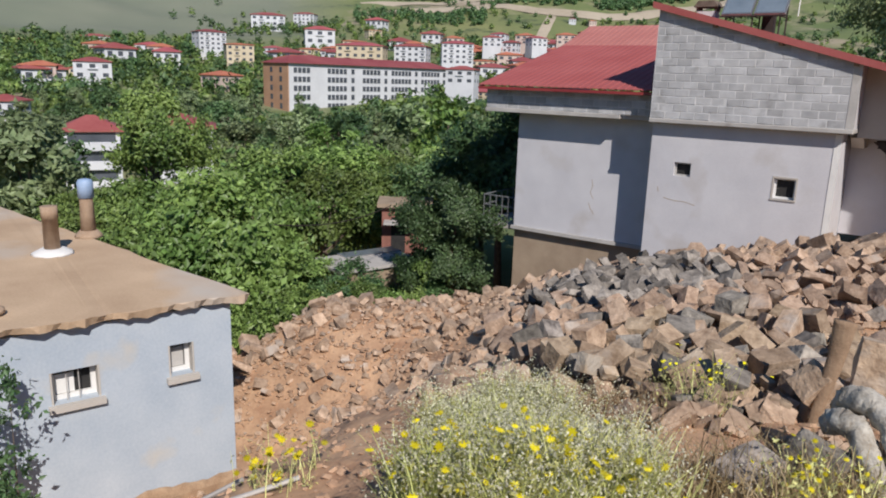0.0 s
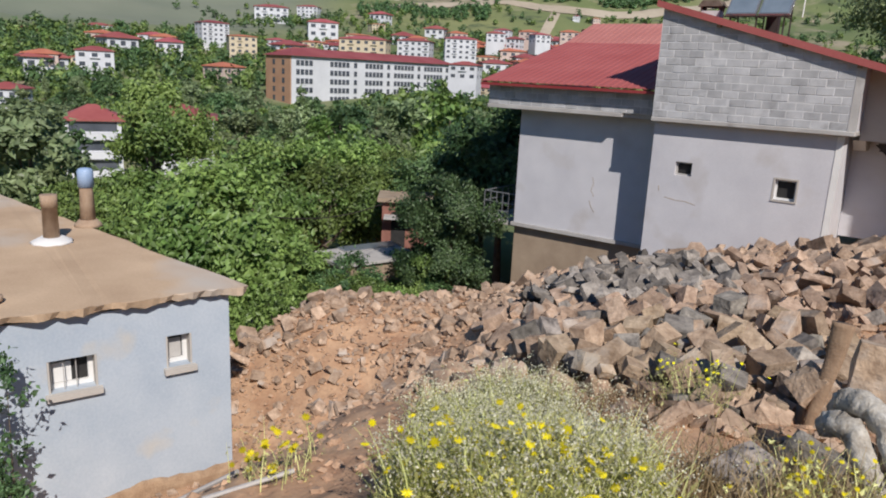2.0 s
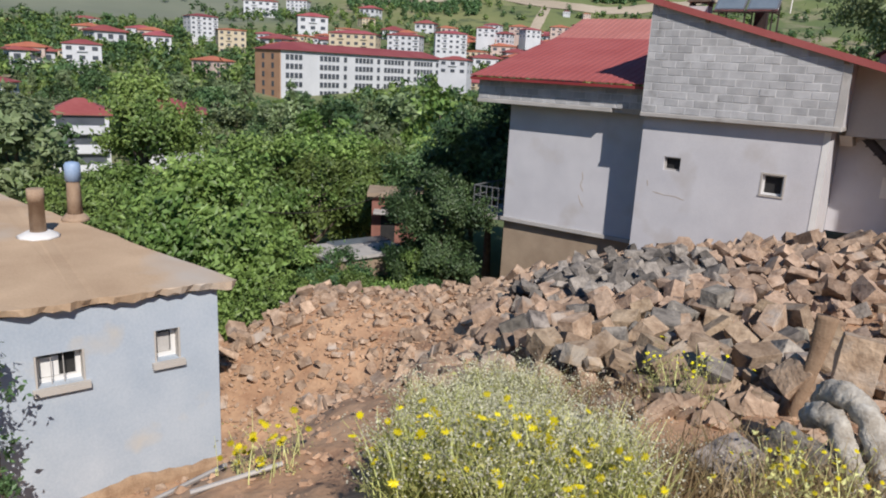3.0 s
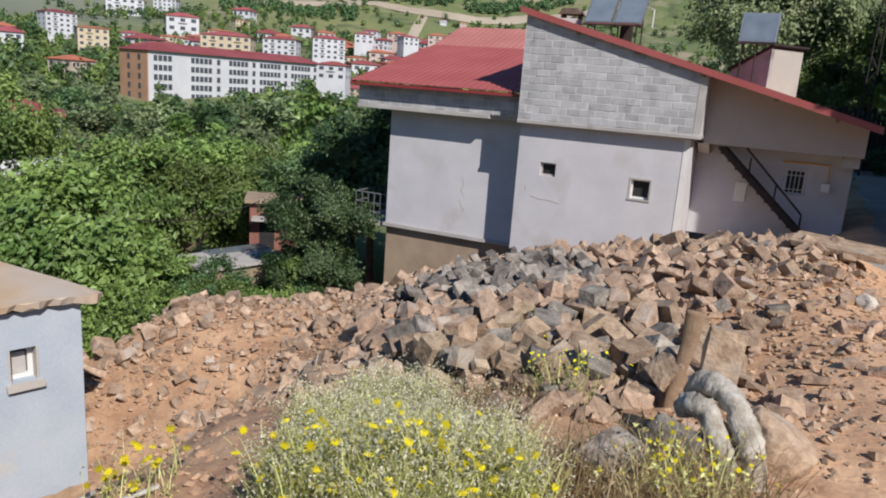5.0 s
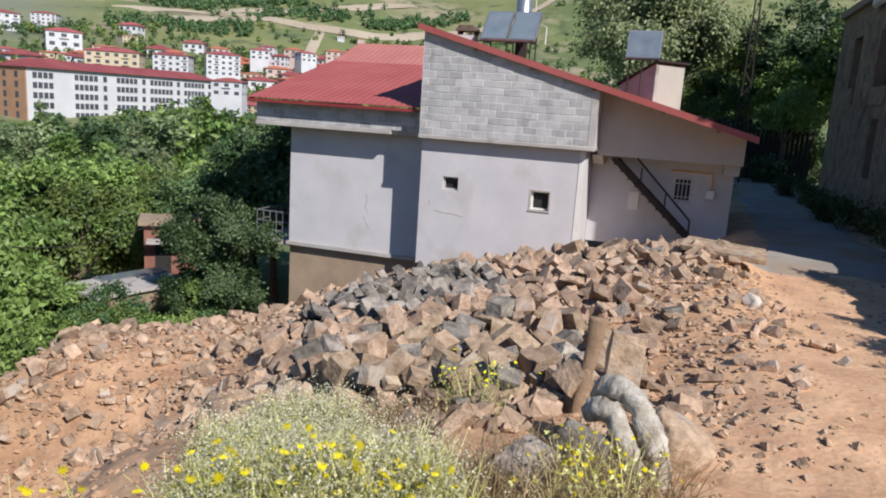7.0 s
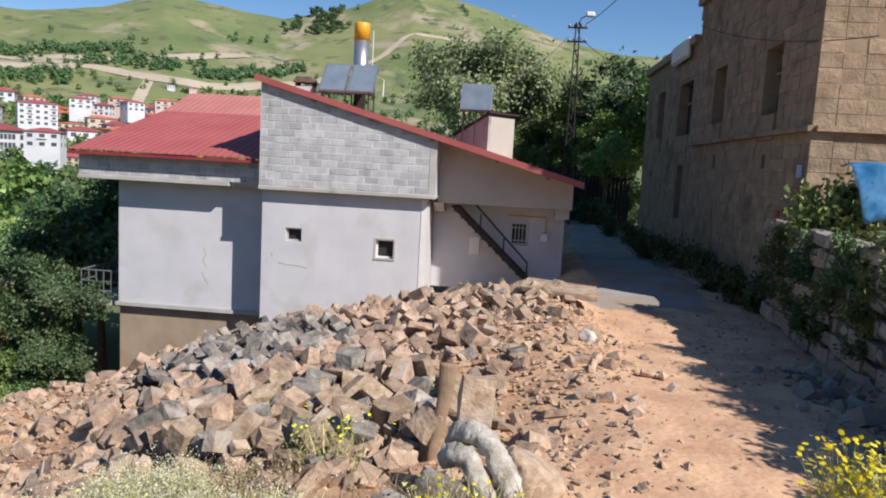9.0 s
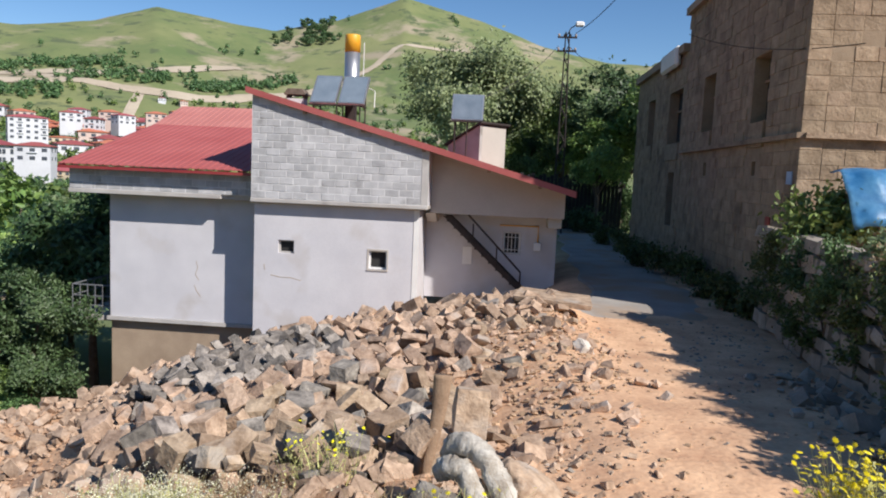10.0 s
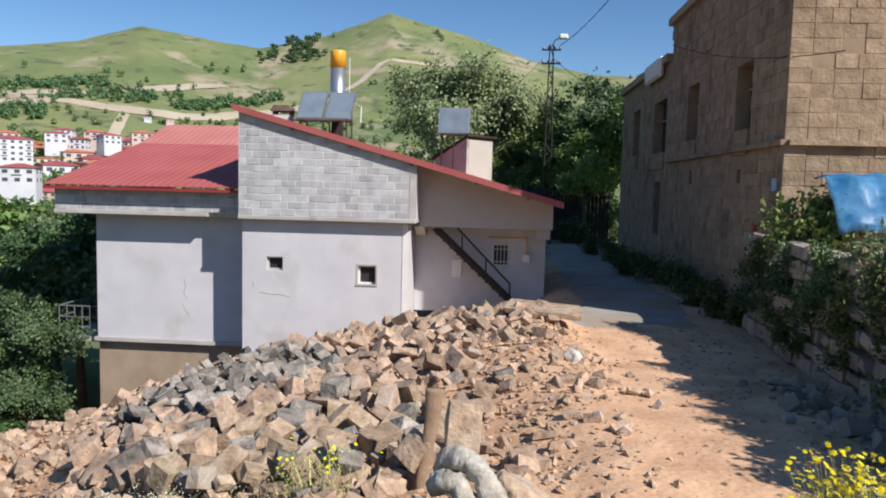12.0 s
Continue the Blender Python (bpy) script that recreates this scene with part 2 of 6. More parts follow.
    l.new(dry.outputs["Result"], hazed.inputs["B"])
    l.new(both.outputs[0], hazed.inputs["Factor"])
    l.new(hazed.outputs["Result"], last.inputs["B"])
    l.new(last.outputs["Result"], b.inputs["Base Color"])
    return m


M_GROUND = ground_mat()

# ---------------------------------------------------------------- helpers of this scene
PLACED = {}


def mesh_of(bm, material, name="mesh"):
    me = bpy.data.meshes.new(name)
    bm.to_mesh(me)
    bm.free()
    for mt in material if isinstance(material, (list, tuple)) else [material]:
        me.materials.append(mt)
    return me


def thing(name, at, label, category, group="", kind="", data=None):
    """A top-level thing: an Empty at its base, or a mesh given in world coordinates."""
    ob = new(name, data)
    PLACED[ob] = Matrix.Translation(at)
    if data:
        data.transform(Matrix.Translation(-Vector(at)))
    ob.matrix_basis = PLACED[ob]
    return tagged(ob, label, category, group, kind)


def part(name, bm, material, parent, label=""):
    """One mesh, built in world coordinates, under a thing or a part."""
    me = mesh_of(bm, material, name)
    me.transform(PLACED[parent].inverted())
    ob = new(name, me)
    ob.parent = parent
    PLACED[ob] = PLACED[parent]
    return tagged(ob, label)


def piece(name, me, parent, m):
    """A piece that shares its mesh with others, at the world pose m."""
    ob = new(name, me)
    ob.parent = parent
    ob.matrix_basis = PLACED[parent].inverted() @ m
    return ob


def box(bm, x0, x1, y0, y1, z0, z1, bevel=0.0):
    r = bmesh.ops.create_cube(bm, size=1, matrix=Matrix.Translation(((x0 + x1) / 2, (y0 + y1) / 2, (z0 + z1) / 2)) @ Matrix.Diagonal((abs(x1 - x0), abs(y1 - y0), abs(z1 - z0), 1)))
    if bevel:
        es = {e for v in r["verts"] for e in v.link_edges}
        bmesh.ops.bevel(bm, geom=list(es), offset=bevel, segments=1, affect="EDGES")
    return bm


def boxed(*a, **k):
    return box(bmesh.new(), *a, **k)


def prism(poly, axis, lo, hi):
    """A polygon of (a, b) pushed along an axis; a, b are the other two axes in order."""
    bm = bmesh.new()
    def at(p, v):
        return {"x": (v, p[0], p[1]), "y": (p[0], v, p[1]), "z": (p[0], p[1], v)}[axis]
    a, b = [bm.verts.new(at(p, lo)) for p in poly], [bm.verts.new(at(p, hi)) for p in poly]
    bm.faces.new(a), bm.faces.new(b)
    for i in range(len(poly)):
        j = (i + 1) % len(poly)
        bm.faces.new((a[i], a[j], b[j], b[i]))
    bmesh.ops.recalc_face_normals(bm, faces=bm.faces)
    return bm


def tube(bm, pts, r, sides=8, r2=None, squash=1.0):
    """A round bar along points, from radius r to r2."""
    r2 = r if r2 is None else r2
    pts = [Vector(p) for p in pts]
    rings = []
    for i, p in enumerate(pts):
        d = (pts[min(i + 1, len(pts) - 1)] - pts[max(i - 1, 0)]).normalized()
        u = d.cross(Vector((0, 0, 1)) if abs(d.z) < 0.9 else Vector((1, 0, 0))).normalized()
        v = d.cross(u)
        rr = r + (r2 - r) * i / (len(pts) - 1)
        rings.append([bm.verts.new(p + (u * math.cos(a) + v * squash * math.sin(a)) * rr) for a in [2 * math.pi * k / sides for k in range(sides)]])
    for a, b in zip(rings, rings[1:]):
        for k in range(sides):
            bm.faces.new((a[k], a[(k + 1) % sides], b[(k + 1) % sides], b[k]))
    bm.faces.new(rings[0][::-1]), bm.faces.new(rings[-1])
    return bm


def bar(pts, r, sides=8, r2=None, squash=1.0):
    return tube(bmesh.new(), pts, r, sides, r2, squash)


def wall_with_holes(x0, x1, y0, y1, z0, z1, holes):
    """A wall in the x-z plane, y0 to y1 thick, with square holes (xa, xb, za, zb) right through."""
    bm = bmesh.new()
    xs = sorted({x0, x1, *[h[0] for h in holes], *[h[1] for h in holes]})
    zs = sorted({z0, z1, *[h[2] for h in holes], *[h[3] for h in holes]})
    for xa, xb in zip(xs, xs[1:]):
        for za, zb in zip(zs, zs[1:]):
            if not any(h[0] - 1e-6 <= xa and xb <= h[1] + 1e-6 and h[2] - 1e-6 <= za and zb <= h[3] + 1e-6 for h in holes):
                box(bm, xa, xb, y0, y1, za, zb)
    bmesh.ops.remove_doubles(bm, verts=bm.verts, dist=1e-5)
    inner = [f for f in bm.faces if any(g is not f and (g.calc_center_median() - f.calc_center_median()).length < 1e-5 for e in f.edges for g in e.link_faces)]
    bmesh.ops.delete(bm, geom=list(set(inner)), context="FACES")
    return bm


def from_arrays(name, verts, faces, material):
    me = bpy.data.meshes.new(name)
    v, f = np.asarray(verts, np.float32), np.asarray(faces, np.int32)
    k = f.shape[1]
    me.vertices.add(len(v))
    me.vertices.foreach_set("co", v.ravel())
    me.loops.add(f.size)
    me.loops.foreach_set("vertex_index", f.ravel())
    me.polygons.add(len(f))
    me.polygons.foreach_set("loop_start", np.arange(len(f), dtype=np.int32) * k)
    me.polygons.foreach_set("use_smooth", np.zeros(len(f), bool))
    me.update(calc_edges=True)
    me.validate()
    me.materials.append(material)
    return me


def sst(a, b, v):
    t = np.clip((v - a) / (b - a), 0, 1)
    return t * t * (3 - 2 * t)


LATT = np.random.RandomState(5).rand(64, 64)


def vnoise(x, y):
    """Smooth value noise, 0 to 1, about one cell a unit."""
    xi, yi = np.floor(x).astype(int), np.floor(y).astype(int)
    fx, fy = x - xi, y - yi
    fx, fy = fx * fx * (3 - 2 * fx), fy * fy * (3 - 2 * fy)
    g = lambda a, b: LATT[a % 64, b % 64]
    return (g(xi, yi) * (1 - fx) + g(xi + 1, yi) * fx) * (1 - fy) + (g(xi, yi + 1) * (1 - fx) + g(xi + 1, yi + 1) * fx) * fy


def fbm(x, y, octaves=4):
    return sum(vnoise(x * 2 ** k + 7.3 * k, y * 2 ** k + 3.1 * k) / 2 ** (k + 1) for k in range(octaves)) - 0.5


RIDGE_AZ = [-180, -90, -60, -45, -35.7, -31, -27, -22, -18.7, -14, -8.9, -3, 2, 6.8, 15, 60, 180]
RIDGE_EL = [8, 9, 9, 8.6, 8.7, 9.6, 11, 10.4, 10.1, 11.2, 13.2, 11.8, 10.0, 8.9, 8.3, 8, 8]


def ground(x, y):
    """Height of the ground: lane, rubble slope, yard, valley and hills."""
    x, y = np.asarray(x, float), np.asarray(y, float)
    s = 1.5 * np.log1p(np.exp(np.clip((-x - 0.5) / 1.5, -30, 30)))
    fall = np.where(s < 7.5, 0.104 * s + 0.029 * s * s, 2.41 + 0.15 * (s - 7.5))
    z = -1.55 - np.minimum(fall, 3.4)
    z = z - 1.9 * sst(-3.2, -8.5, x) * sst(13, 8.5, y)
    z = z + 0.85 * sst(7.0, 2.0, y) * sst(-3.4, -0.9, x)
    z = z + 0.20 * np.exp(-((x - 0.1) / 1.6) ** 2 - ((y - 15.6) / 2.6) ** 2) + 0.05 * np.exp(-((x + 2.2) / 2.6) ** 2 - ((y - 13.5) / 2.5) ** 2)
    z = z - 0.42 * sst(8, 15, y) * sst(0.9, 2.6, x) - 0.24 * sst(2.0, 0.2, x) * sst(7, 9, y) - 0.16 * np.exp(-((x + 1.5) / 1.7) ** 2 - ((y - 9.0) / 1.6) ** 2) - 0.36 * np.exp(-((x + 2.5) / 2.3) ** 2 - ((y - 14.2) / 2.3) ** 2)
    z = z - 0.75 * sst(16.9, 18.6, y) * sst(2.6, 1.2, x) * sst(-4, -1.5, x)
    z = z + 0.42 * np.exp(-((x + 10.6) / 2.3) ** 2 - ((y - 12.0) / 1.7) ** 2)
    yc = 16.6 - 5.5 * sst(-7.5, -13, x)
    z = z - np.minimum(0.62 * np.maximum(y - yc, 0), 3.6) * sst(-0.8, -5.5, x)
    z = z - 3.0 * sst(-12.5, -15, x) * sst(14, 10, y)
    rough = sst(2.5, 0.0, x) * sst(30, 22, np.hypot(x, y))
    z = z + rough * (0.28 * fbm(x * 0.9, y * 0.9) + 0.14 * fbm(x * 3.1, y * 3.1)) + 0.05 * fbm(x * 2.0, y * 2.0)
    terrace = sst(5.62, 5.8, x - 0.094 * (y - 11)) * sst(17.1, 16.5, y)
    z = z * (1 - terrace) + terrace * (-0.12 + 0.15 * fbm(x, y))
    r, az = np.hypot(x - 0.5, y - 1.2), np.degrees(np.arctan2(x - 0.5, y - 1.2))
    top = np.tan(np.radians(np.interp(az, RIDGE_AZ, RIDGE_EL))) * 950
    ks = [30, 110, 220, 330, 450, 560, 640, 780, 950, 1300, 4200]
    hs = [-8.5, -14, -12, 1, 15, 33, 52, 0, 0, 60, 30]
    far = np.interp(r, ks, hs)
    far = np.where(r > 640, np.interp(r, [640, 950, 1400, 4200], [0, 1, 0.75, 0.3]), 0) * (top - 52 * (r < 950)) + np.where(r > 640, np.where(r < 950, 52, 0), far)
    far = far + sst(250, 600, r) * sst(1000, 800, r) * 26 * fbm(x / 120, y / 120, 5) + sst(60, 200, r) * 2 * fbm(x / 25, y / 25)
    far = far + (150 + 60 * fbm(x / 90, y / 90)) * np.exp(-((az - 11.0) / 3.4) ** 2 - ((r - 1600) / 260) ** 2)
    w_left, w_right = sst(26, 60, r), sst(55, 120, r)
    side = sst(-22, -10, az) * sst(100, 60, az)
    w = w_left * (1 - side) + w_right * side
    return z * (1 - w) + far * w


def gz(x, y):
    return float(ground(x, y))


# ---------------------------------------------------------------- ground, lane, far tracks
def build_ground():
    az = np.concatenate([np.arange(-78, 48, 0.36), np.arange(48, 282, 5.0)])
    r = np.concatenate([[0.0], 0.5 * np.exp(np.arange(0, 449) * 0.0201)])
    A, R = np.meshgrid(np.radians(az), r)
    X, Y = 0.5 + R * np.sin(A), 1.2 + R * np.cos(A)
    V = np.stack([X, Y, ground(X, Y)], -1).reshape(-1, 3)
    n, k = len(r), len(az)
    i, j = np.meshgrid(np.arange(n - 1), np.arange(k), indexing="ij")
    j2 = (j + 1) % k
    F = np.stack([i * k + j, (i + 1) * k + j, (i + 1) * k + j2, i * k + j2], -1).reshape(-1, 4)[:, ::-1]
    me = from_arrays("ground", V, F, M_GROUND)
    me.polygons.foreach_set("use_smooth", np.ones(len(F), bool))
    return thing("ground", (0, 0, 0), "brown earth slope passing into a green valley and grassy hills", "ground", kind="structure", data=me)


build_ground()


def strip(name, pts, half, material, label, lift=0.03, step=1.0, category="road"):
    """A ribbon of ground along points, a little above the earth."""
    P = [Vector((*p, 0)) for p in pts]
    line = []
    for a, b in zip(P, P[1:]):
        k = max(1, int((b - a).length / step))
        line += [a.lerp(b, i / k) for i in range(k)]
    line.append(P[-1])
    V, F = [], []
    for i, p in enumerate(line):
        d = (line[min(i + 1, len(line) - 1)] - line[max(i - 1, 0)]).normalized()
        nrm = Vector((d.y, -d.x, 0))
        for q in (-1, -0.5, 0, 0.5, 1):
            c = p + nrm * half * q * (1 + 0.12 * math.sin(i * 0.7 + q * 2))
            V.append((c.x, c.y, gz(c.x, c.y) + lift * min(1, i / 4) - 0.05 * max(0, 1 - i / 3) - (0.25 if abs(q) == 1 else 0) * min(1, half / 6)))
        if i:
            for q in range(4):
                a = (i - 1) * 5 + q
                F.append((a, a + 1, a + 6, a + 5))
    return thing(name, (0, 0, 0), label, category, kind="structure", data=from_arrays(name, V, F, material))


strip("road", [(3.5, 16.0), (3.65, 18.3), (3.9, 22), (3.9, 28), (4.1, 36), (4.4, 48)], 2.2, M_ASPH, "worn grey concrete lane between the houses", 0.03, 0.5)
def polar(az, r):
    return 0.5 + r * math.sin(radians(az)), 1.2 + r * math.cos(radians(az))


for rows, half in (([(-42.5, 690), (-36, 700), (-31, 690), (-27, 705), (-23.5, 735), (-21, 745)], 9), ([(-41, 640), (-37, 655), (-33, 660), (-28, 648), (-24, 640), (-19, 660), (-14, 690)], 8), ([(-36, 700), (-34, 680), (-33, 660)], 6), ([(-28, 648), (-28.5, 600), (-29, 560)], 4), ([(-14, 690), (-11, 740), (-9, 800), (-4, 810)], 4)):
    strip("track", [polar(*p) for p in rows], half, M_TRACK, "pale dirt track cut across the hillside", 0.8, 8)

# ---------------------------------------------------------------- the grey house with the red roofs
def roof_z(x):
    """Underside of the mono-pitch roof over block wall and porch."""
    return 2.98 + (x + 6.8) * -0.272


def ribbed_sheet(x0, x1, prof, step=0.24, rib=0.018, thick=0.05):
    """Profiled metal sheet: ribs run along y over the profile points (y, z)."""
    bm = bmesh.new()
    xs = []
    x = x0
    while x < x1 - 1e-6:
        xs += [(x, 0), (x + step * 0.62, 0), (x + step * 0.70, rib), (x + step * 0.92, rib)]
        x += step
    xs.append((x1, 0))
    top = [[bm.verts.new((a, y, z + h)) for a, h in xs] for y, z in prof]
    low = [[bm.verts.new((a, y, z + h - thick)) for a, h in xs] for y, z in prof]
    for p, q in zip(top, top[1:]):
        for k in range(len(xs) - 1):
            bm.faces.new((p[k], p[k + 1], q[k + 1], q[k]))
    for p, q in zip(low, low[1:]):
        for k in range(len(xs) - 1):
            bm.faces.new((p[k], q[k], q[k + 1], p[k + 1]))
    for a, b in ((top[0], low[0]), (top[-1], low[-1])):
        for k in range(len(xs) - 1):
            bm.faces.new((a[k], b[k], b[k + 1], a[k + 1]))
    bmesh.ops.recalc_face_normals(bm, faces=bm.faces)
    return bm


def small_window(house, x0, x1, z0, z1, y, frame_mat, label, reveal=0.0, bars=0):
    # near-black panel in place of the unlit room
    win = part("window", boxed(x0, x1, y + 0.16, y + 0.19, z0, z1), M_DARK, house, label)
    w = 0.045
    bm = bmesh.new()
    box(bm, x0, x1, y + 0.10, y + 0.155, z0, z0 + w), box(bm, x0, x1, y + 0.10, y + 0.155, z1 - w, z1)
    box(bm, x0, x0 + w, y + 0.10, y + 0.155, z0 + w, z1 - w), box(bm, x1 - w, x1, y + 0.10, y + 0.155, z0 + w, z1 - w)
    part("window_frame", bm, frame_mat, win)
    if reveal:
        bm = bmesh.new()
        e = reveal
        box(bm, x0 - e, x1 + e, y - 0.012, y + 0.05, z1, z1 + e), box(bm, x0 - e, x1 + e, y - 0.03, y + 0.05, z0 - e, z0)
        box(bm, x0 - e, x0, y - 0.012, y + 0.05, z0, z1), box(bm, x1, x1 + e, y - 0.012, y + 0.05, z0, z1)
        part("surround", bm, M_CREAM, win, "pale painted window surround")
    for i in range(bars):
        x = x0 + (x1 - x0) * (i + 0.5) / bars
        part("grille_bar", bar([(x, y - 0.03, z0 - 0.02), (x, y - 0.03, z1 + 0.02)], 0.012, 6), M_FRAME, win)
    if bars:
        for z in (z0 + 0.15, z1 - 0.15):
            part("grille_bar", bar([(x0 - 0.04, y - 0.04, z), (x1 + 0.04, y - 0.04, z)], 0.012, 6), M_FRAME, win)
    return win


house = thing("house", (-4, 24, -2.2), "grey plastered village house with bare block gable and red metal roofs", "house")
# front wall with two small openings
front = part("wall", wall_with_holes(-6.80, -2.05, 21.25, 21.50, -4.4, -0.06, [(-6.09, -5.62, -1.50, -1.12), (-3.45, -2.93, -1.82, -1.29)]), M_PLASTER, house, "pale plaster wall")
small_window(house, -6.09, -5.62, -1.50, -1.12, 21.25, M_CONC, "small dark window without glass")
small_window(house, -3.45, -2.93, -1.82, -1.29, 21.25, M_FRAME, "small window in a white surround", 0.045)
part("wall", boxed(-2.30, -2.05, 21.502, 23.2, -4.4, -0.06), M_PLASTER, house)
part("wall", boxed(-6.80, -6.55, 21.502, 27.5, -4.4, -0.06), M_PLASTER, house)
# white colour stands in for sunlight on the wall's return
part("corner_strip", boxed(-2.19, -2.035, 21.235, 21.248, -4.4, -0.09), M_FRAME, house, "white strip in place of the sunlit wall return")
part("floor_slab", boxed(-6.84, -1.80, 20.97, 27.5, -0.055, 0.06, bevel=0.015), M_CONC, house, "bare concrete slab edge")
# gable of pumice blocks: mortar core, blocks in front
gable = part("gable_wall", prism([(-6.82, 0.062), (-1.82, 0.062), (-1.82, roof_z(-1.82) - 0.03), (-6.82, roof_z(-6.82) - 0.03)], "y", 21.003, 21.25), M_MORTAR, house, "bare grey pumice block gable")
part("wall", prism([(-6.82, 0.062), (-6.60, 0.062), (-6.60, roof_z(-6.6) - 0.08), (-6.82, roof_z(-6.82) - 0.03)], "y", 21.26, 27.5), M_MORTAR, house)
part("corner_pillar", prism([(-1.99, 0.062), (-1.80, 0.062), (-1.80, roof_z(-1.8) - 0.03), (-1.99, roof_z(-1.99) - 0.03)], "y", 20.99, 21.028), M_CONC, house, "smeared concrete corner pillar")
# porch beam wall, return wall, back wall
part("wall", prism([(21.252, 0.062), (22.15, 0.062), (22.15, roof_z(-1.8) - 0.04), (21.252, roof_z(-1.8) - 0.04)], "x", -2.05, -1.822), M_PLASTER, house, "pale plastered return of the gable")
part("porch_beam", prism([(-1.815, -0.18), (2.02, -0.18), (2.02, roof_z(2.02) - 0.05), (-1.815, roof_z(-1.797) - 0.03)], "y", 21.95, 22.15), M_CREAM, house, "bare cement wall over the porch")
part("porch_ceiling", boxed(-2.03, 2.0, 22.152, 22.998, -0.178, -0.09), M_CEMENT, house)
part("console", prism([(21.96, -0.182), (22.99, -0.182), (22.99, -0.46), (22.4, -0.46)], "x", -1.95, -1.66), M_CREAM, house)
part("porch_wall", wall_with_holes(-2.04, 1.90, 23.0, 23.25, -2.8, 0.7, [(0.30, 0.84, -1.38, -0.70)]), M_PLASTER, house, "plastered wall at the back of the porch")
small_window(house, 0.30, 0.84, -1.38, -0.70, 23.0, M_FRAME, "small window behind white bars", 0.0, 5)
part("porch_beam", boxed(1.58, 1.97, 22.16, 22.998, -0.47, -0.181), M_CREAM, house)
part("wall", prism([(23.26, -2.8), (27.5, -2.8), (27.5, 0.6), (23.26, 0.6)], "x", 1.66, 1.90), M_CREAM, house)
part("gas_pipe", bar([(0.2, 22.96, -0.5), (1.35, 22.96, -0.5), (1.35, 22.96, -1.0)], 0.02), M_ORANGE, house, "yellow gas pipe")
part("meter_box", boxed(1.22, 1.44, 22.86, 22.997, -1.22, -0.98, bevel=0.01), M_FRAME, house, "small white meter box")
part("wall_plate", boxed(-0.9, -0.6, 22.97, 22.998, -1.75, -1.2, bevel=0.01), M_FRAME, house)
# mono-pitch roof
def pitched(z_off, x0, x1, y0, y1, thick):
    return prism([(x0, roof_z(x0) + z_off), (x1, roof_z(x1) + z_off), (x1, roof_z(x1) + z_off + thick), (x0, roof_z(x0) + z_off + thick)], "y", y0, y1)
roofm = part("roof", pitched(-0.02, -6.95, 2.2, 20.875, 27.6, 0.06), M_RED, house, "red metal mono-pitch roof")
part("fascia", pitched(-0.06, -6.97, 2.22, 20.84, 20.872, 0.17), M_RED, roofm, "red sheet fascia")
for x in (-5.35, -3.7, -2.0, -0.2, 1.2):
    part("rafter_end", boxed(x, x + 0.10, 20.88, 21.0, roof_z(x) - 0.14, roof_z(x) - 0.04), M_WOOD, house)
# left wing
wing = part("wing_wall", boxed(-11.69, -6.81, 22.2, 22.45, -3.86, -0.06), M_PLASTER, house, "lilac white plastered wing wall")
part("wing_wall", boxed(-11.69, -11.45, 22.46, 29.0, -3.86, -0.06), M_PLASTER, house)
part("plinth", boxed(-11.74, -6.82, 22.36, 22.7, -8.2, -3.98), M_BASE, house, "brown rendered plinth")
part("plinth", boxed(-11.74, -11.4, 22.71, 29.0, -8.2, -3.98), M_BASE, house)
part("sill_course", boxed(-11.78, -6.82, 22.14, 22.5, -3.975, -3.865), M_CONC, house)
parapet = part("parapet", boxed(-12.62, -6.83, 21.62, 21.85, 0.07, 0.72), M_MORTAR, house, "grey block parapet under the eaves")
part("parapet", boxed(-12.62, -12.40, 21.86, 29.0, 0.07, 0.72), M_BLOCK, house)
part("floor_slab", boxed(-12.64, -7.95, 21.58, 29.0, -0.055, 0.065, bevel=0.01), M_CONC, house, "projecting concrete slab edge")
part("floor_slab", boxed(-7.948, -6.83, 21.72, 29.0, -0.055, 0.065), M_CONC, house)
wroof = part("roof", ribbed_sheet(-12.76, -6.86, [(21.27, 0.80), (27.0, 2.30)], rib=0.014, thick=0.022), M_RED, house, "red profiled metal roof of the wing")
part("upper_sheet", ribbed_sheet(-12.76, -6.86, [(27.002, 2.302), (29.3, 3.17)], rib=0.012), M_REDPALE, wroof, "faded paler red upper roof sheet")
part("fascia", boxed(-12.76, -6.86, 21.275, 21.30, 0.66, 0.745), M_REDTRIM, wroof, "dark red eaves trim")
part("fascia", prism([(21.31, 0.68), (27.0, 2.18), (29.3, 3.05), (29.3, 3.12), (27.0, 2.25), (21.31, 0.75)], "x", -12.76, -12.70), M_REDTRIM, wroof)
# balcony
balc = part("balcony_slab", boxed(-13.2, -11.80, 22.5, 25.5, -4.1, -3.93, bevel=0.01), M_CONC, house, "concrete balcony slab")
for z in (-3.0, -3.35, -3.65):
    part("rail", bar([(-13.15, 25.4, z), (-13.15, 22.55, z), (-11.82, 22.55, z)], 0.022, 6), M_RAIL, balc)
for i in range(6):
    part("baluster", bar([(-13.15 + i * 0.25, 22.55, -3.93), (-13.15 + i * 0.25, 22.55, -3.0)], 0.016, 6), M_RAIL, balc)
for i in range(1, 8):
    part("baluster", bar([(-13.15, 22.55 + i * 0.4, -3.93), (-13.15, 22.55 + i * 0.4, -3.0)], 0.016, 6), M_RAIL, balc)

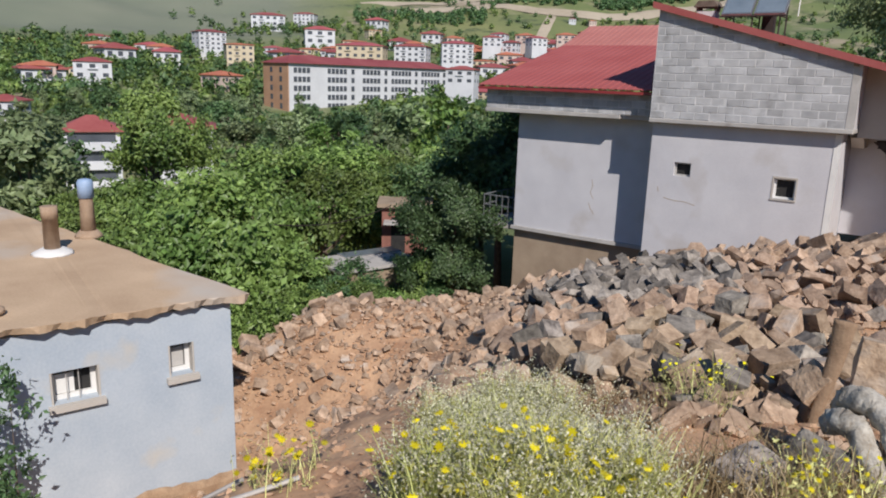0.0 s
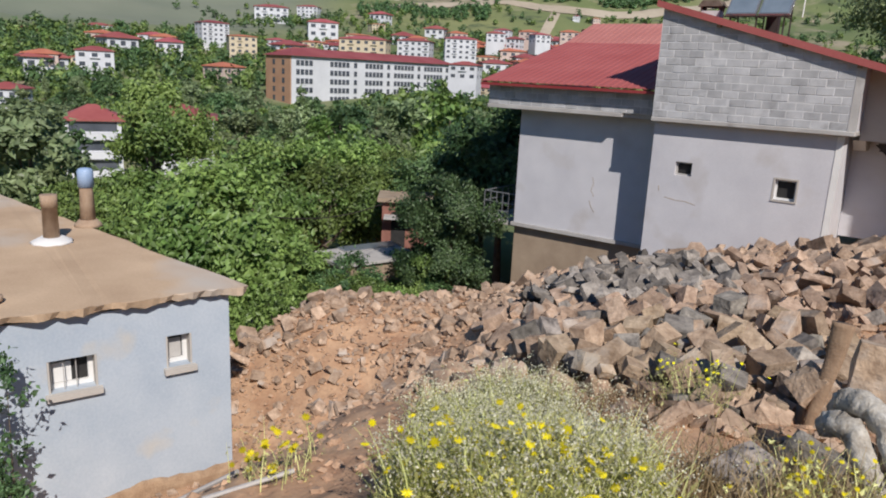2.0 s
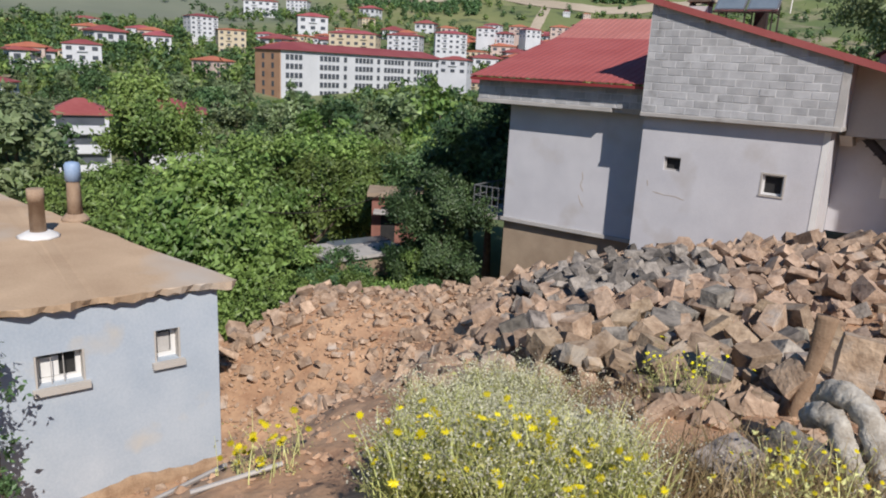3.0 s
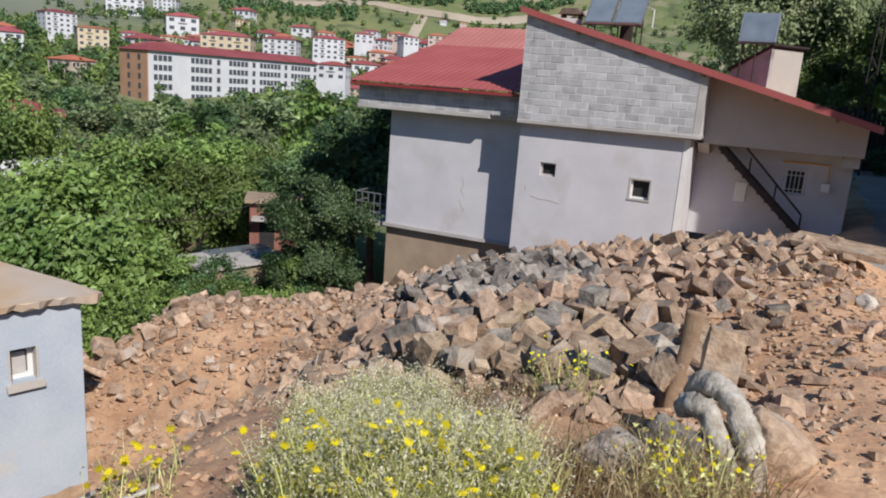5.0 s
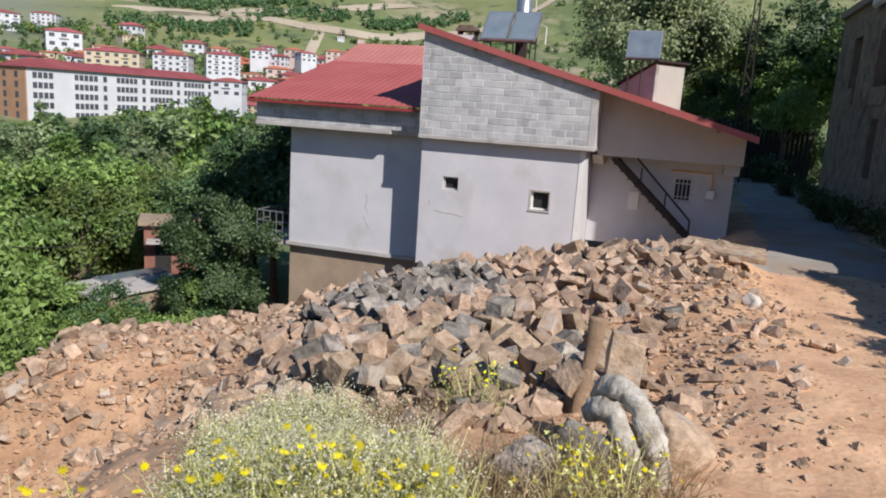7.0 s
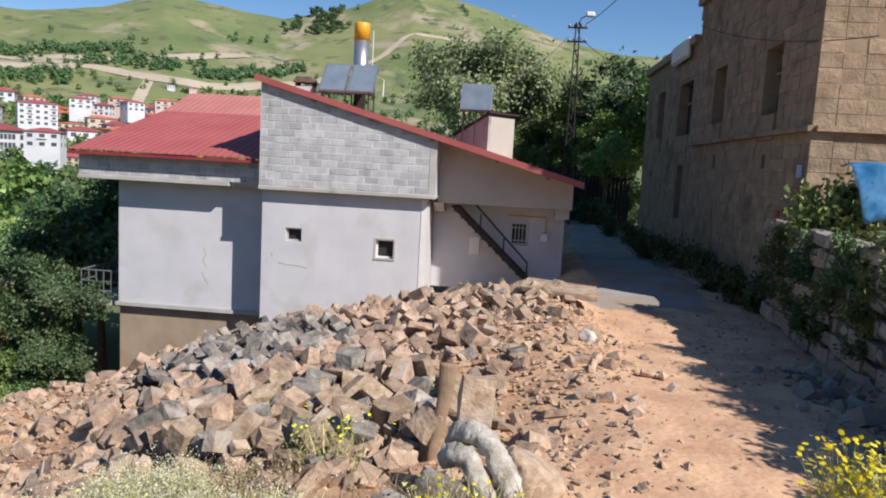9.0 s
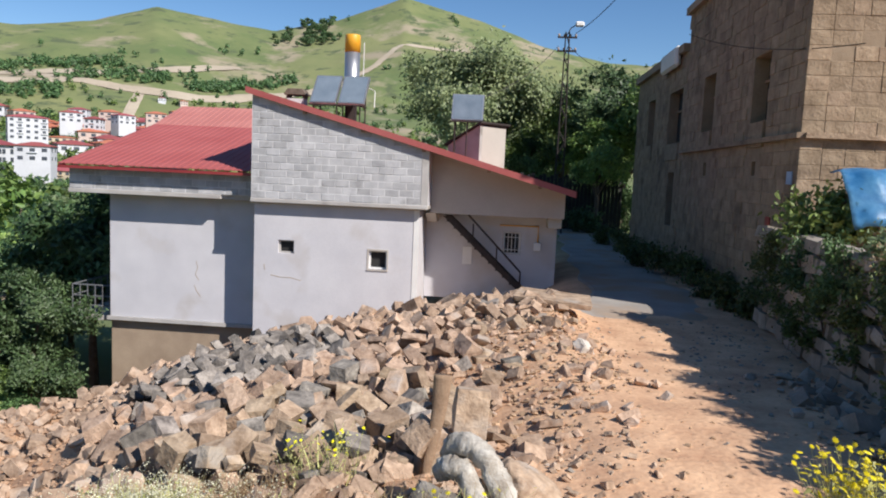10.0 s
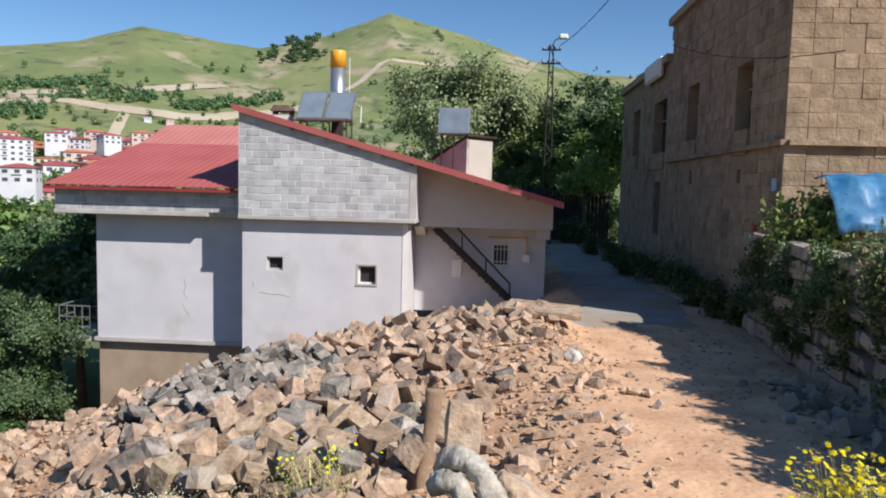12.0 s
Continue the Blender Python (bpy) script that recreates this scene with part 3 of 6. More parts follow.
def crack(pts, y):
    part("crack", bar([(x, y, z) for x, z in pts], 0.009, 4), M_BASE, house)
crack([(-8.95, -2.0), (-8.90, -2.2), (-8.97, -2.42), (-8.86, -2.6)], 22.2)
crack([(-9.0, -2.75), (-8.92, -2.95), (-8.80, -3.1)], 22.2)
crack([(-6.3, -2.15), (-6.0, -2.2), (-5.7, -2.2), (-5.4, -2.27)], 21.25)
crack([(-6.5, -1.85), (-6.47, -2.0)], 21.25)

# outside stair of dark steel
stair = thing("steel_stair", (0.7, 21.8, -2.2), "narrow dark steel outside stair with handrail", "stair")
a, b = Vector((-1.47, 22.2, -0.26)), Vector((0.76, 22.2, -2.32))
for y in (22.2, 22.8):
    part("stringer", prism([(a.x, a.z), (a.x + 0.23, a.z), (b.x + 0.23, b.z), (b.x, b.z)], "y", y, y + 0.03), M_STEEL, stair)
for i in range(10):
    p = a.lerp(b, (i + 0.6) / 10.5)
    part("tread", boxed(p.x - 0.02, p.x + 0.2, 22.232, 22.798, p.z - 0.05, p.z - 0.02), M_STEEL, stair)
part("handrail", bar([(a.x + 0.75, 22.21, -0.2), (b.x + 0.1, 22.21, -1.8), (b.x + 0.1, 22.21, -2.3)], 0.032, 6), M_STEEL, stair)
for i in (3.6, 6.8):
    p = a.lerp(b, i / 10)
    part("baluster", bar([(p.x + 0.1, 22.21, p.z), (p.x + 0.1, 22.21, p.z + 0.55)], 0.025, 6), M_STEEL, stair)


# ---------------------------------------------------------------- roof equipment
def collector(name, x0, x1, y0, y1, z0, z1, label, parent_at):
    """A flat plate collector leaning back, as a frame with glass, on a steel stand."""
    th = thing(name, parent_at, label, "solar panel")
    n = 2 if x1 - x0 > 1.4 else 1
    w = (x1 - x0) / n
    d = Vector((0, y1 - y0, z1 - z0))
    up = Vector((0, -d.z, d.y)).normalized()
    for i in range(n):
        xa, xb = x0 + i * w + 0.03, x0 + (i + 1) * w - 0.03
        def slab(a, b, s0, s1, lo, hi):
            bm = bmesh.new()
            vs = []
            for h in (lo, hi):
                for x, s in ((a, s0), (b, s0), (b, s1), (a, s1)):
                    p = Vector((x, y0, z0)) + d * s + up * h
                    vs.append(bm.verts.new(p))
            for f in ((3, 2, 1, 0), (4, 5, 6, 7), (0, 1, 5, 4), (1, 2, 6, 5), (2, 3, 7, 6), (3, 0, 4, 7)):
                bm.faces.new([vs[k] for k in f])
            return bm
        tray = part("tray", slab(xa, xb, 0, 1, -0.09, 0.0), M_GALV, th)
        part("glass", slab(xa + 0.04, xb - 0.04, 0.03, 0.97, 0.002, 0.008), M_PANEL, tray, "dark collector glass")
    for x in (x0 + 0.15, (x0 + x1) / 2, x1 - 0.15):
        part("stand_leg", bar([(x, y0, z0 - 0.06), (x, y1, z0 - 0.06), (x, y1, z1 - 0.1)], 0.022, 6), M_STEEL, th)
        part("stand_leg", bar([(x, y0 + 0.05, z0 - 0.06), (x, y0 + 0.05, roof_z(x) + 0.03)], 0.022, 6), M_STEEL, th)
        part("stand_leg", bar([(x, y1, z0 - 0.06), (x, y1, roof_z(x) + 0.03)], 0.022, 6), M_STEEL, th)
    part("stand_rail", bar([(x0, y0 - 0.02, z0 - 0.06), (x1, y0 - 0.02, z0 - 0.06)], 0.025, 6), M_STEEL, th)
    return th


collector("solar_water_heater", -5.45, -3.80, 21.75, 22.55, 2.84, 3.70, "pair of flat solar collectors on a dark steel stand", (-4.6, 22, 2.3))
tank = thing("water_tank", (-4.47, 22.95, 2.2), "upright silver water tank with orange top", "tank")
def lathe(prof, at, sides=24):
    bm = bmesh.new()
    rings = [[bm.verts.new((at[0] + r * math.cos(2 * math.pi * k / sides), at[1] + r * math.sin(2 * math.pi * k / sides), z)) for k in range(sides)] for r, z in prof]
    for p, q in zip(rings, rings[1:]):
        for k in range(sides):
            bm.faces.new((p[k], p[(k + 1) % sides], q[(k + 1) % sides], q[k]))
    bm.faces.new(rings[0][::-1]), bm.faces.new(rings[-1])
    for f in bm.faces:
        f.smooth = len(f.verts) == 4
    return bm
part("tank_body", lathe([(0.21, 3.1), (0.225, 3.15), (0.225, 4.45)], (-4.47, 22.95)), M_GALV, tank, "silver tank body")
part("tank_cap", lathe([(0.23, 4.452), (0.23, 4.93), (0.215, 4.96), (0.1, 4.97)], (-4.47, 22.95)), M_ORANGE, tank, "orange tank top")
part("tank_stand", boxed(-4.62, -4.32, 22.8, 23.1, 2.2, 3.1), M_STEEL, tank)
part("pipe", bar([(-4.12, 22.95, 4.75), (-4.12, 22.95, 3.5), (-3.7, 22.7, 3.3), (-3.65, 22.4, 2.8)], 0.013), M_FRAME, tank)
flue = thing("roof_flue", (-6.1, 22.9, 2.6), "small block smoke outlet with brown cap on the roof", "chimney")
part("shaft", boxed(-6.38, -5.86, 22.7, 23.1, 2.5, 3.02), M_MORTAR, flue)
part("cap", prism([(-6.46, 3.13), (-5.78, 3.13), (-5.9, 3.30), (-6.34, 3.30)], "y", 22.62, 23.18), M_BARK, flue, "brown cap")
for x in (-6.4, -5.9):
    part("cap_post", boxed(x, x + 0.06, 22.7, 23.1, 3.022, 3.128), M_BARK, flue)
cabin = thing("roof_cabin", (-0.9, 25.6, 0.8), "small cream roof cabin with slanting lid", "cabin")
part("cabin_wall", prism([(-2.1, 0.9), (-0.66, 0.7), (-0.66, 2.62), (-2.1, 1.95)], "y", 25.5, 25.62), M_CONC, cabin)
part("cabin_wall", prism([(25.622, 0.5), (26.75, 0.5), (26.75, 2.6), (25.622, 2.6)], "x", -0.78, -0.66), M_CREAM, cabin)
part("cabin_wall", prism([(-2.1, 0.5), (-0.66, 0.5), (-0.66, 2.62), (-2.1, 1.95)], "y", 26.752, 26.87), M_CREAM, cabin)
part("cabin_wall", boxed(-2.1, -1.98, 25.622, 26.75, 0.5, 1.96), M_CREAM, cabin)
part("cabin_roof", prism([(-2.2, 1.98), (-0.54, 2.74), (-0.54, 2.68), (-2.2, 1.92)], "y", 25.4, 26.97), M_STEEL, cabin, "dark tin lid")
hinge = Vector((-0.66, 25.5, 0))
cabin.matrix_basis = Matrix.Translation(hinge) @ pose(0, 0, 0, 0, 0, -38) @ Matrix.Translation(-hinge) @ cabin.matrix_basis
collector("solar_collector", -1.68, -0.56, 25.6, 26.0, 2.78, 3.66, "single dark solar collector above the roof cabin", (-1.1, 25.8, 2.6))

# pieces of the gable and the parapet: courses of blocks
blocks = {}
def block_mesh(w):
    if w not in blocks:
        blocks[w] = mesh_of(boxed(-w / 2, w / 2, -0.02, 0.02, -0.0925, 0.0925, bevel=0.008), M_BLOCK, "block")
    return blocks[w]
prng = random.Random(91)
for c in range(3):
    x = -12.62 + 0.2 * (c % 2)
    while x < -7.05:
        piece("block", block_mesh(0.385), parapet, pose(x + 0.2, 21.633 + prng.uniform(-0.004, 0.004), 0.172 + c * 0.2, 0, prng.uniform(-0.7, 0.7), 0))
        x += 0.4
rnd = random.Random(3)
for c in range(14):
    z = 0.165 + c * 0.2
    x = -6.80
    if c % 2:
        x += 0.2
        if z + 0.1 < roof_z(-6.7) - 0.05:
            piece("block", block_mesh(0.18), gable, pose(-6.71, 21.018, z))
    while x + 0.39 < -1.99:
        if z + 0.10 < roof_z(x + 0.4) - 0.02:
            piece("block", block_mesh(0.385), gable, pose(x + 0.2, 21.016 + rnd.uniform(-0.006, 0.006), z, 0, rnd.uniform(-0.7, 0.7), rnd.uniform(-0.6, 0.6)))
        x += 0.4
    for k in range(13):
        xa = -6.80 + (0.2 if c % 2 else 0) + k * 0.4
        xb = min(xa + 0.385, -1.995)
        zl, zr = [min(z + 0.0925, roof_z(q) - 0.045) for q in (xa, xb)]
        if z + 0.10 >= roof_z(xa + 0.4) - 0.02 and xb - xa > 0.08 and zl > z - 0.07:
            zr = max(zr, z - 0.085)
            part("block", prism([(xa, z - 0.0925), (xb, z - 0.0925), (xb, zr), (xa, zl)], "y", 20.998, 21.036), M_BLOCK, gable)
    for xx in (x,):
        wr = -1.995 - xx
        if wr > 0.08 and z + 0.1 < roof_z(-1.99) - 0.02:
            piece("block", block_mesh(round(wr - 0.015, 2)), gable, pose(xx + wr / 2, 21.017, z))

# ---------------------------------------------------------------- old stone building along the lane
old = thing("stone_building", (8, 20, -2), "old brown cut-stone building with tall dark windows", "building")
NEAR_TOP, FAR_TOP = 5.9, 4.85
openings = [(17.1, 18.15, 2.2, 3.62), (21.25, 22.4, 2.25, 3.75), (17.55, 17.8, 1.05, 1.35), (21.55, 21.85, 1.05, 1.4)]
far_open = [(24.95, 26.9, 2.1, 3.8), (29.4, 30.7, 2.2, 3.9), (25.4, 26.3, -0.6, 1.15)]
def side_wall(y0, y1, z0, z1, holes, x0=5.66, x1=6.1):
    bm = wall_with_holes(y0, y1, 0, 1, z0, z1, holes)
    for v in bm.verts:
        v.co = Vector((x0 + v.co.y * (x1 - x0), v.co.x, v.co.z))
    bmesh.ops.recalc_face_normals(bm, faces=bm.faces)
    return bm
lane_wall = part("wall", side_wall(15.06, 24.5, -2.6, NEAR_TOP, openings), M_STONEJ, old)
far_wall = part("wall", side_wall(24.502, 33.2, -2.6, FAR_TOP, far_open), M_STONEJ, old)
end_wall = part("wall", boxed(6.103, 12.097, 15.06, 15.5, -2.6, NEAR_TOP), M_STONEJ, old)
part("wall", boxed(12.1, 12.5, 15.06, 33.2, -2.6, FAR_TOP), M_STONEJ, old)
part("wall", boxed(6.103, 12.097, 32.8, 33.2, -2.6, FAR_TOP), M_STONEJ, old)
part("inner_floor", boxed(6.11, 12.09, 15.51, 32.79, 4.2, 4.5), M_BASE, old)
part("roof", boxed(5.5, 12.7, 14.9, 24.6, NEAR_TOP + 0.003, NEAR_TOP + 0.22), M_BASE, old, "flat earth roof with ragged edge")
part("roof", boxed(5.5, 12.7, 24.62, 33.3, FAR_TOP + 0.003, FAR_TOP + 0.25), M_BASE, old)
for y0, y1, z0, z1 in openings[:2] + far_open[:2]:
    # the opening's inner shade is a near-black panel
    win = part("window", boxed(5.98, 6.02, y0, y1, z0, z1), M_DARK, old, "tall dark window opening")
    part("window_frame", boxed(5.90, 5.975, (y0 + y1) / 2 - 0.04, (y0 + y1) / 2 + 0.04, z0, z1), M_WOOD, win)
    part("window_frame", boxed(5.90, 5.975, y0, y1, z0 + (z1 - z0) * 0.62, z0 + (z1 - z0) * 0.62 + 0.06), M_WOOD, win)
    part("apron", boxed(5.60, 5.655, y0 + 0.02, y1 - 0.02, z0 - 0.55, z0 - 0.02), M_STONE, win)
for y0, y1, z0, z1 in openings[2:]:
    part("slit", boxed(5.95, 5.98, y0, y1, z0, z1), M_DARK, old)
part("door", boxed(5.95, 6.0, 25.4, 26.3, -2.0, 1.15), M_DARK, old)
part("ledge", boxed(5.52, 5.66, 15.0, 24.5, 1.72, 1.82), M_STONE, old, "projecting string course")
part("ledge", boxed(5.66, 12.5, 14.93, 15.06, 1.72, 1.82), M_STONE, old)
part("blue_plate", boxed(5.62, 5.645, 15.35, 15.6, 0.88, 1.12), M_BLUETIN, old, "small blue plate")
part("red_plate", boxed(5.62, 5.645, 16.3, 16.55, -0.10, 0.22), M_REDTRIM, old, "small red plate")
part("plastic_sheet", boxed(5.40, 5.6, 25.3, 27.6, 4.5, 5.15, bevel=0.08), M_FRAME, old, "white plastic sheet over the roof edge")


K = 1.14
def kx(x, y):
    """Plan position of things that stand along the stone building."""
    return 0.47 + (x - 0.47) * K, 1.31 + (y - 1.31) * K
eye_ = Vector((0.47, 1.31, 0.87))
old.matrix_basis = Matrix.Translation((0.016, -0.155, 0.18)) @ Matrix.Translation(eye_) @ Matrix.Scale(K, 4) @ Matrix.Translation(-eye_) @ old.matrix_basis

# ---------------------------------------------------------------- pale blue house below the slope
blue = thing("blue_house", (-12, 6, -5.7), "pale blue limewashed house with flat earth roof", "house")
C0, C1 = Vector((-9.0, 8.35, 0)), Vector((-10.1, 4.9, 0))       # visible wall, far corner to near
along = (C1 - C0).normalized()
outw = Vector((along.y * -1, along.x, 0)) * -1
if outw.x < 0:
    outw = -outw
def bl(u, w, z):
    """Point of the blue wall: u along it from the far corner, w outwards."""
    p = C0 + along * u + outw * w
    return Vector((p.x, p.y, z))
def bl_box(u0, u1, w0, w1, z0, z1):
    bm = bmesh.new()
    vs = [bm.verts.new(bl(u, w, z)) for z in (z0, z1) for u, w in ((u0, w0), (u1, w0), (u1, w1), (u0, w1))]
    for f in ((3, 2, 1, 0), (4, 5, 6, 7), (0, 1, 5, 4), (1, 2, 6, 5), (2, 3, 7, 6), (3, 0, 4, 7)):
        bm.faces.new([vs[k] for k in f])
    bmesh.ops.recalc_face_normals(bm, faces=bm.faces)
    return bm
BW = [(0.62, 1.03, -3.86, -3.33), (2.05, 2.73, -3.93, -3.42)]
bm = wall_with_holes(0, 7.5, 0, 1, -6.6, -2.77, BW)
for v in bm.verts:
    v.co = bl(v.co.x, -0.35 * v.co.y, v.co.z)
bmesh.ops.recalc_face_normals(bm, faces=bm.faces)
bwall = part("wall", bm, M_BLUE, blue, "pale blue limewashed wall")
for u0, u1, z0, z1 in BW:
    # near-black panel gives the shade inside the window
    win = part("window", bl_box(u0, u1, -0.28, -0.25, z0, z1), M_DARK, blue, "small wooden window in a deep reveal")
    part("window_frame", bl_box(u0, u0 + 0.1, -0.248, -0.19, z0, z1), M_FRAME, win)
    part("window_frame", bl_box(u1 - 0.07, u1, -0.248, -0.19, z0, z1), M_FRAME, win)
    part("window_frame", bl_box(u0 + 0.1, u1 - 0.07, -0.248, -0.19, z0, z0 + 0.07), M_FRAME, win)
    part("sill", bl_box(u0 - 0.05, u1 + 0.05, -0.18, 0.10, z0 - 0.10, z0 - 0.004), M_CREAM, win, "stained pale sill")
    part("reveal", bl_box(u0 + 0.002, u0 + 0.03, -0.185, -0.004, z0, z1), M_CREAM, win, "pale earth coloured reveal")
    part("reveal", bl_box(u1 - 0.03, u1 - 0.002, -0.185, -0.004, z0, z1), M_CREAM, win)
    part("shutter", bl_box(u0 + (0.12 if u0 < 1 else 0.33), u1 - 0.09, -0.247, -0.215, z0 + 0.08, z1 - 0.12), M_FRAME if u0 > 1 else M_CONC, win, "pale wooden shutter leaf")
    if u0 > 1:
        for k in range(3):
            part("grille_bar", bar([bl(u0 + 0.28 + k * 0.17, -0.1, z0), bl(u0 + 0.28 + k * 0.17, -0.1, z1)], 0.008, 6), M_CONC, win, "thin grey iron bar")
bm = bmesh.new()
rows_ = []
for i in range(76):
    u = i * 0.1
    zt = -5.82 + 0.16 * noise.noise(Vector((u * 1.1, 2, 0))) + 0.06 * noise.noise(Vector((u * 5, 2, 0)))
    rows_.append([bm.verts.new(bl(u, w, z)) for w, z in ((0.004, zt), (0.05, zt - 0.03), (0.10, -5.95), (0.14, -6.6))])
for p, q in zip(rows_, rows_[1:]):
    for k in range(3):
        bm.faces.new((p[k], p[k + 1], q[k + 1], q[k]))
bmesh.ops.recalc_face_normals(bm, faces=bm.faces)
part("worn_plinth", bm, M_EARTHY, bwall, "crumbling earth plinth")
back = [(-9.0, 8.36), (-19.5, 9.0), (-19.5, 8.7), (-9.3, 8.05)]
part("wall", prism(back, "z", -6.6, -2.77), M_BLUE, blue)
# roof slab with a ragged edge over the wall
rim = []
rr = random.Random(8)
for i in range(86):
    p = bl(-0.28 + i * 0.1, 0.20 + 0.10 * noise.noise(Vector((i * 0.21, 0, 3))) + rr.uniform(-0.025, 0.025), 0)
    rim.append((p.x, p.y))
poly = rim + [(-21, 0.2), (-20.2, 9.4)] + [(-8.85 - 11.3 * (1 - i / 20), 8.55 + 0.75 * (1 - i / 20) + rr.uniform(-0.05, 0.05)) for i in range(1, 20)]
bm = prism(poly, "z", -2.715, -2.60)
for v in bm.verts:
    if v.co.z < -2.7:
        v.co.z += 0.06 * noise.noise(Vector((v.co.y * 2.2, 0, 0))) + 0.05 * noise.noise(Vector((v.co.y * 9, 3, 0)))
        v.co += Vector((-0.10, -0.03, 0)) * (0.5 + noise.noise(Vector((v.co.y * 4, 1, 7))))
    else:
        v.co.z += rr.uniform(-0.012, 0.012)
broof = part("roof", bm, M_MUDROOF, blue, "flat earth coloured roof with crumbling edge")
part("roof_ring", lathe([(0.16, -2.57), (0.16, -2.50), (0.11, -2.50), (0.11, -2.56)], (-10.6, 5.4), 12), M_CLAY, blue)
f1 = thing("roof_chimney", (-13.6, 7.75, -2.56), "rusty round flue with crusted mortar foot", "chimney", "chimneys of the blue house")
part("foot", lathe([(0.40, -2.6), (0.36, -2.56), (0.22, -2.49)], (-13.62, 7.75), 9), M_FRAME, f1, "white mortar foot")
part("flue_pipe", lathe([(0.15, -2.5), (0.14, -1.9), (0.155, -1.9), (0.155, -1.66), (0.12, -1.66)], (-13.62, 7.75), 14), M_CLAY, f1)
f2 = thing("roof_chimney", (-14.55, 9.0, -2.56), "clay flue with dented blue tin cap", "chimney", "chimneys of the blue house")
part("foot", lathe([(0.30, -2.6), (0.27, -2.54), (0.18, -2.45)], (-14.55, 8.98), 8), M_CLAY, f2)
part("flue_pipe", lathe([(0.16, -2.5), (0.135, -1.75), (0.13, -1.6)], (-14.55, 8.98), 14), M_CLAY, f2)
part("cap", lathe([(0.16, -1.75), (0.165, -1.42), (0.13, -1.36), (0.05, -1.34)], (-14.55, 8.98), 14), M_BLUETIN, f2, "blue tin cap")

# ---------------------------------------------------------------- trees
def leaf_cloud(seed, n, size, centres, spread, droop=0.0, out=None, stir=0.6):
    """n leaves, two triangles each, scattered about clump centres."""
    g = np.random.RandomState(seed)
    pick = g.randint(0, len(centres), n)
    c = centres[pick]
    p = c + g.normal(0, 1, (n, 3)) * spread * (0.6 + 0.8 * g.rand(n, 1))
    d = g.normal(0, 1, (n, 3))
    d[:, 2] -= droop
    if out is not None:
        face = out[pick] + g.normal(0, stir, (n, 3))
        d = np.cross(face, d)
    d /= np.linalg.norm(d, axis=1)[:, None]
    u = np.cross(d, g.normal(0, 1, (n, 3)) if out is None else face)
    u /= np.linalg.norm(u, axis=1)[:, None]
    s = size * (0.6 + 0.8 * g.rand(n, 1))
    nrm = np.cross(d, u)
    tip, base = p + d * s, p - d * s * 0.6
    l, r = p + u * s * 0.42 + nrm * s * 0.12, p - u * s * 0.42 + nrm * s * 0.12
    V = np.stack([base, l, tip, r], 1).reshape(-1, 3)
    k = np.arange(n) * 4
    F = np.concatenate([np.stack([k, k + 1, k + 2], 1), np.stack([k, k + 2, k + 3], 1)])
    return V, F


def crown_centres(seed, k, rx, rz, zc, lumps=17):
    """Clump centres on boughs: small shells of twigs round lumps that lie out towards the crown's edge."""
    g = np.random.RandomState(seed)
    big = g.normal(0, 1, (lumps, 3))
    big /= np.linalg.norm(big, axis=1)[:, None]
    big = big * np.array([rx * 0.55, rx * 0.55, rz * 0.55]) * (0.45 + 0.95 * g.rand(lumps, 1) ** 0.6)
    d = g.normal(0, 1, (k, 3))
    d /= np.linalg.norm(d, axis=1)[:, None]
    p = big[g.randint(0, lumps, k)] + d * np.array([rx, rx, rz * 0.8]) * (0.24 + 0.14 * g.rand(k, 1)) * g.rand(k, 1) ** 0.3
    p[:, 2] += zc
    return p


def make_tree(name, seed, height, rx, n, leaf, material, label, clumps=90, trunk_h=0.3, spread=0.22, category="tree", stir=0.6):
    """Tapered trunk, limbs towards the clumps, and a crown of single leaves; stands at the origin."""
    th = thing(name, (0, 0, 0), label, category)
    rz = height * (1 - trunk_h) / 2 * 1.05
    zc = height - rz * 0.95
    cs = crown_centres(seed, clumps, rx, rz, zc)
    g = random.Random(seed)
    tr = height * 0.028
    top = Vector((g.uniform(-0.3, 0.3), g.uniform(-0.3, 0.3), zc))
    bm = bar([(0, 0, -1.0), (g.uniform(-0.1, 0.1), 0.05, height * trunk_h * 0.6), top], tr, 8, tr * 0.4)
    for i in range(9):
        c = Vector(cs[g.randrange(len(cs))])
        s = Vector((0, 0, height * trunk_h * g.uniform(0.7, 1.4)))
        tube(bm, [s, s.lerp(c, 0.5) + Vector((0, 0, 0.15 * rx)), c], tr * 0.4, 5, tr * 0.08)
    part("trunk", bm, M_BARK, th)
    away = cs - np.array([0, 0, zc - rz * 0.3])
    away /= np.linalg.norm(away, axis=1)[:, None]
    V, F = leaf_cloud(seed, n, leaf, cs, spread * rx * 0.36, 0.4, away, stir)
    me = from_arrays("crown", V, F, material)
    ob = new("crown", me)
    ob.parent = th
    PLACED[ob] = PLACED[th]
    return th


PLANTED = []
def plant(proto, x, y, s=1.0, turn=0.0, z=None, sz=None):
    m = Matrix.Translation((x, y, gz(x, y) - 0.1 if z is None else z)) @ pose(0, 0, 0, 0, 0, turn)
    if proto not in PLANTED:
        PLANTED.append(proto)
        proto.matrix_basis = m
        proto.scale = (s, s, sz or s)
        return proto
    ob = copy_thing(proto, m)
    ob.scale = (s, s, sz or s)
    return ob


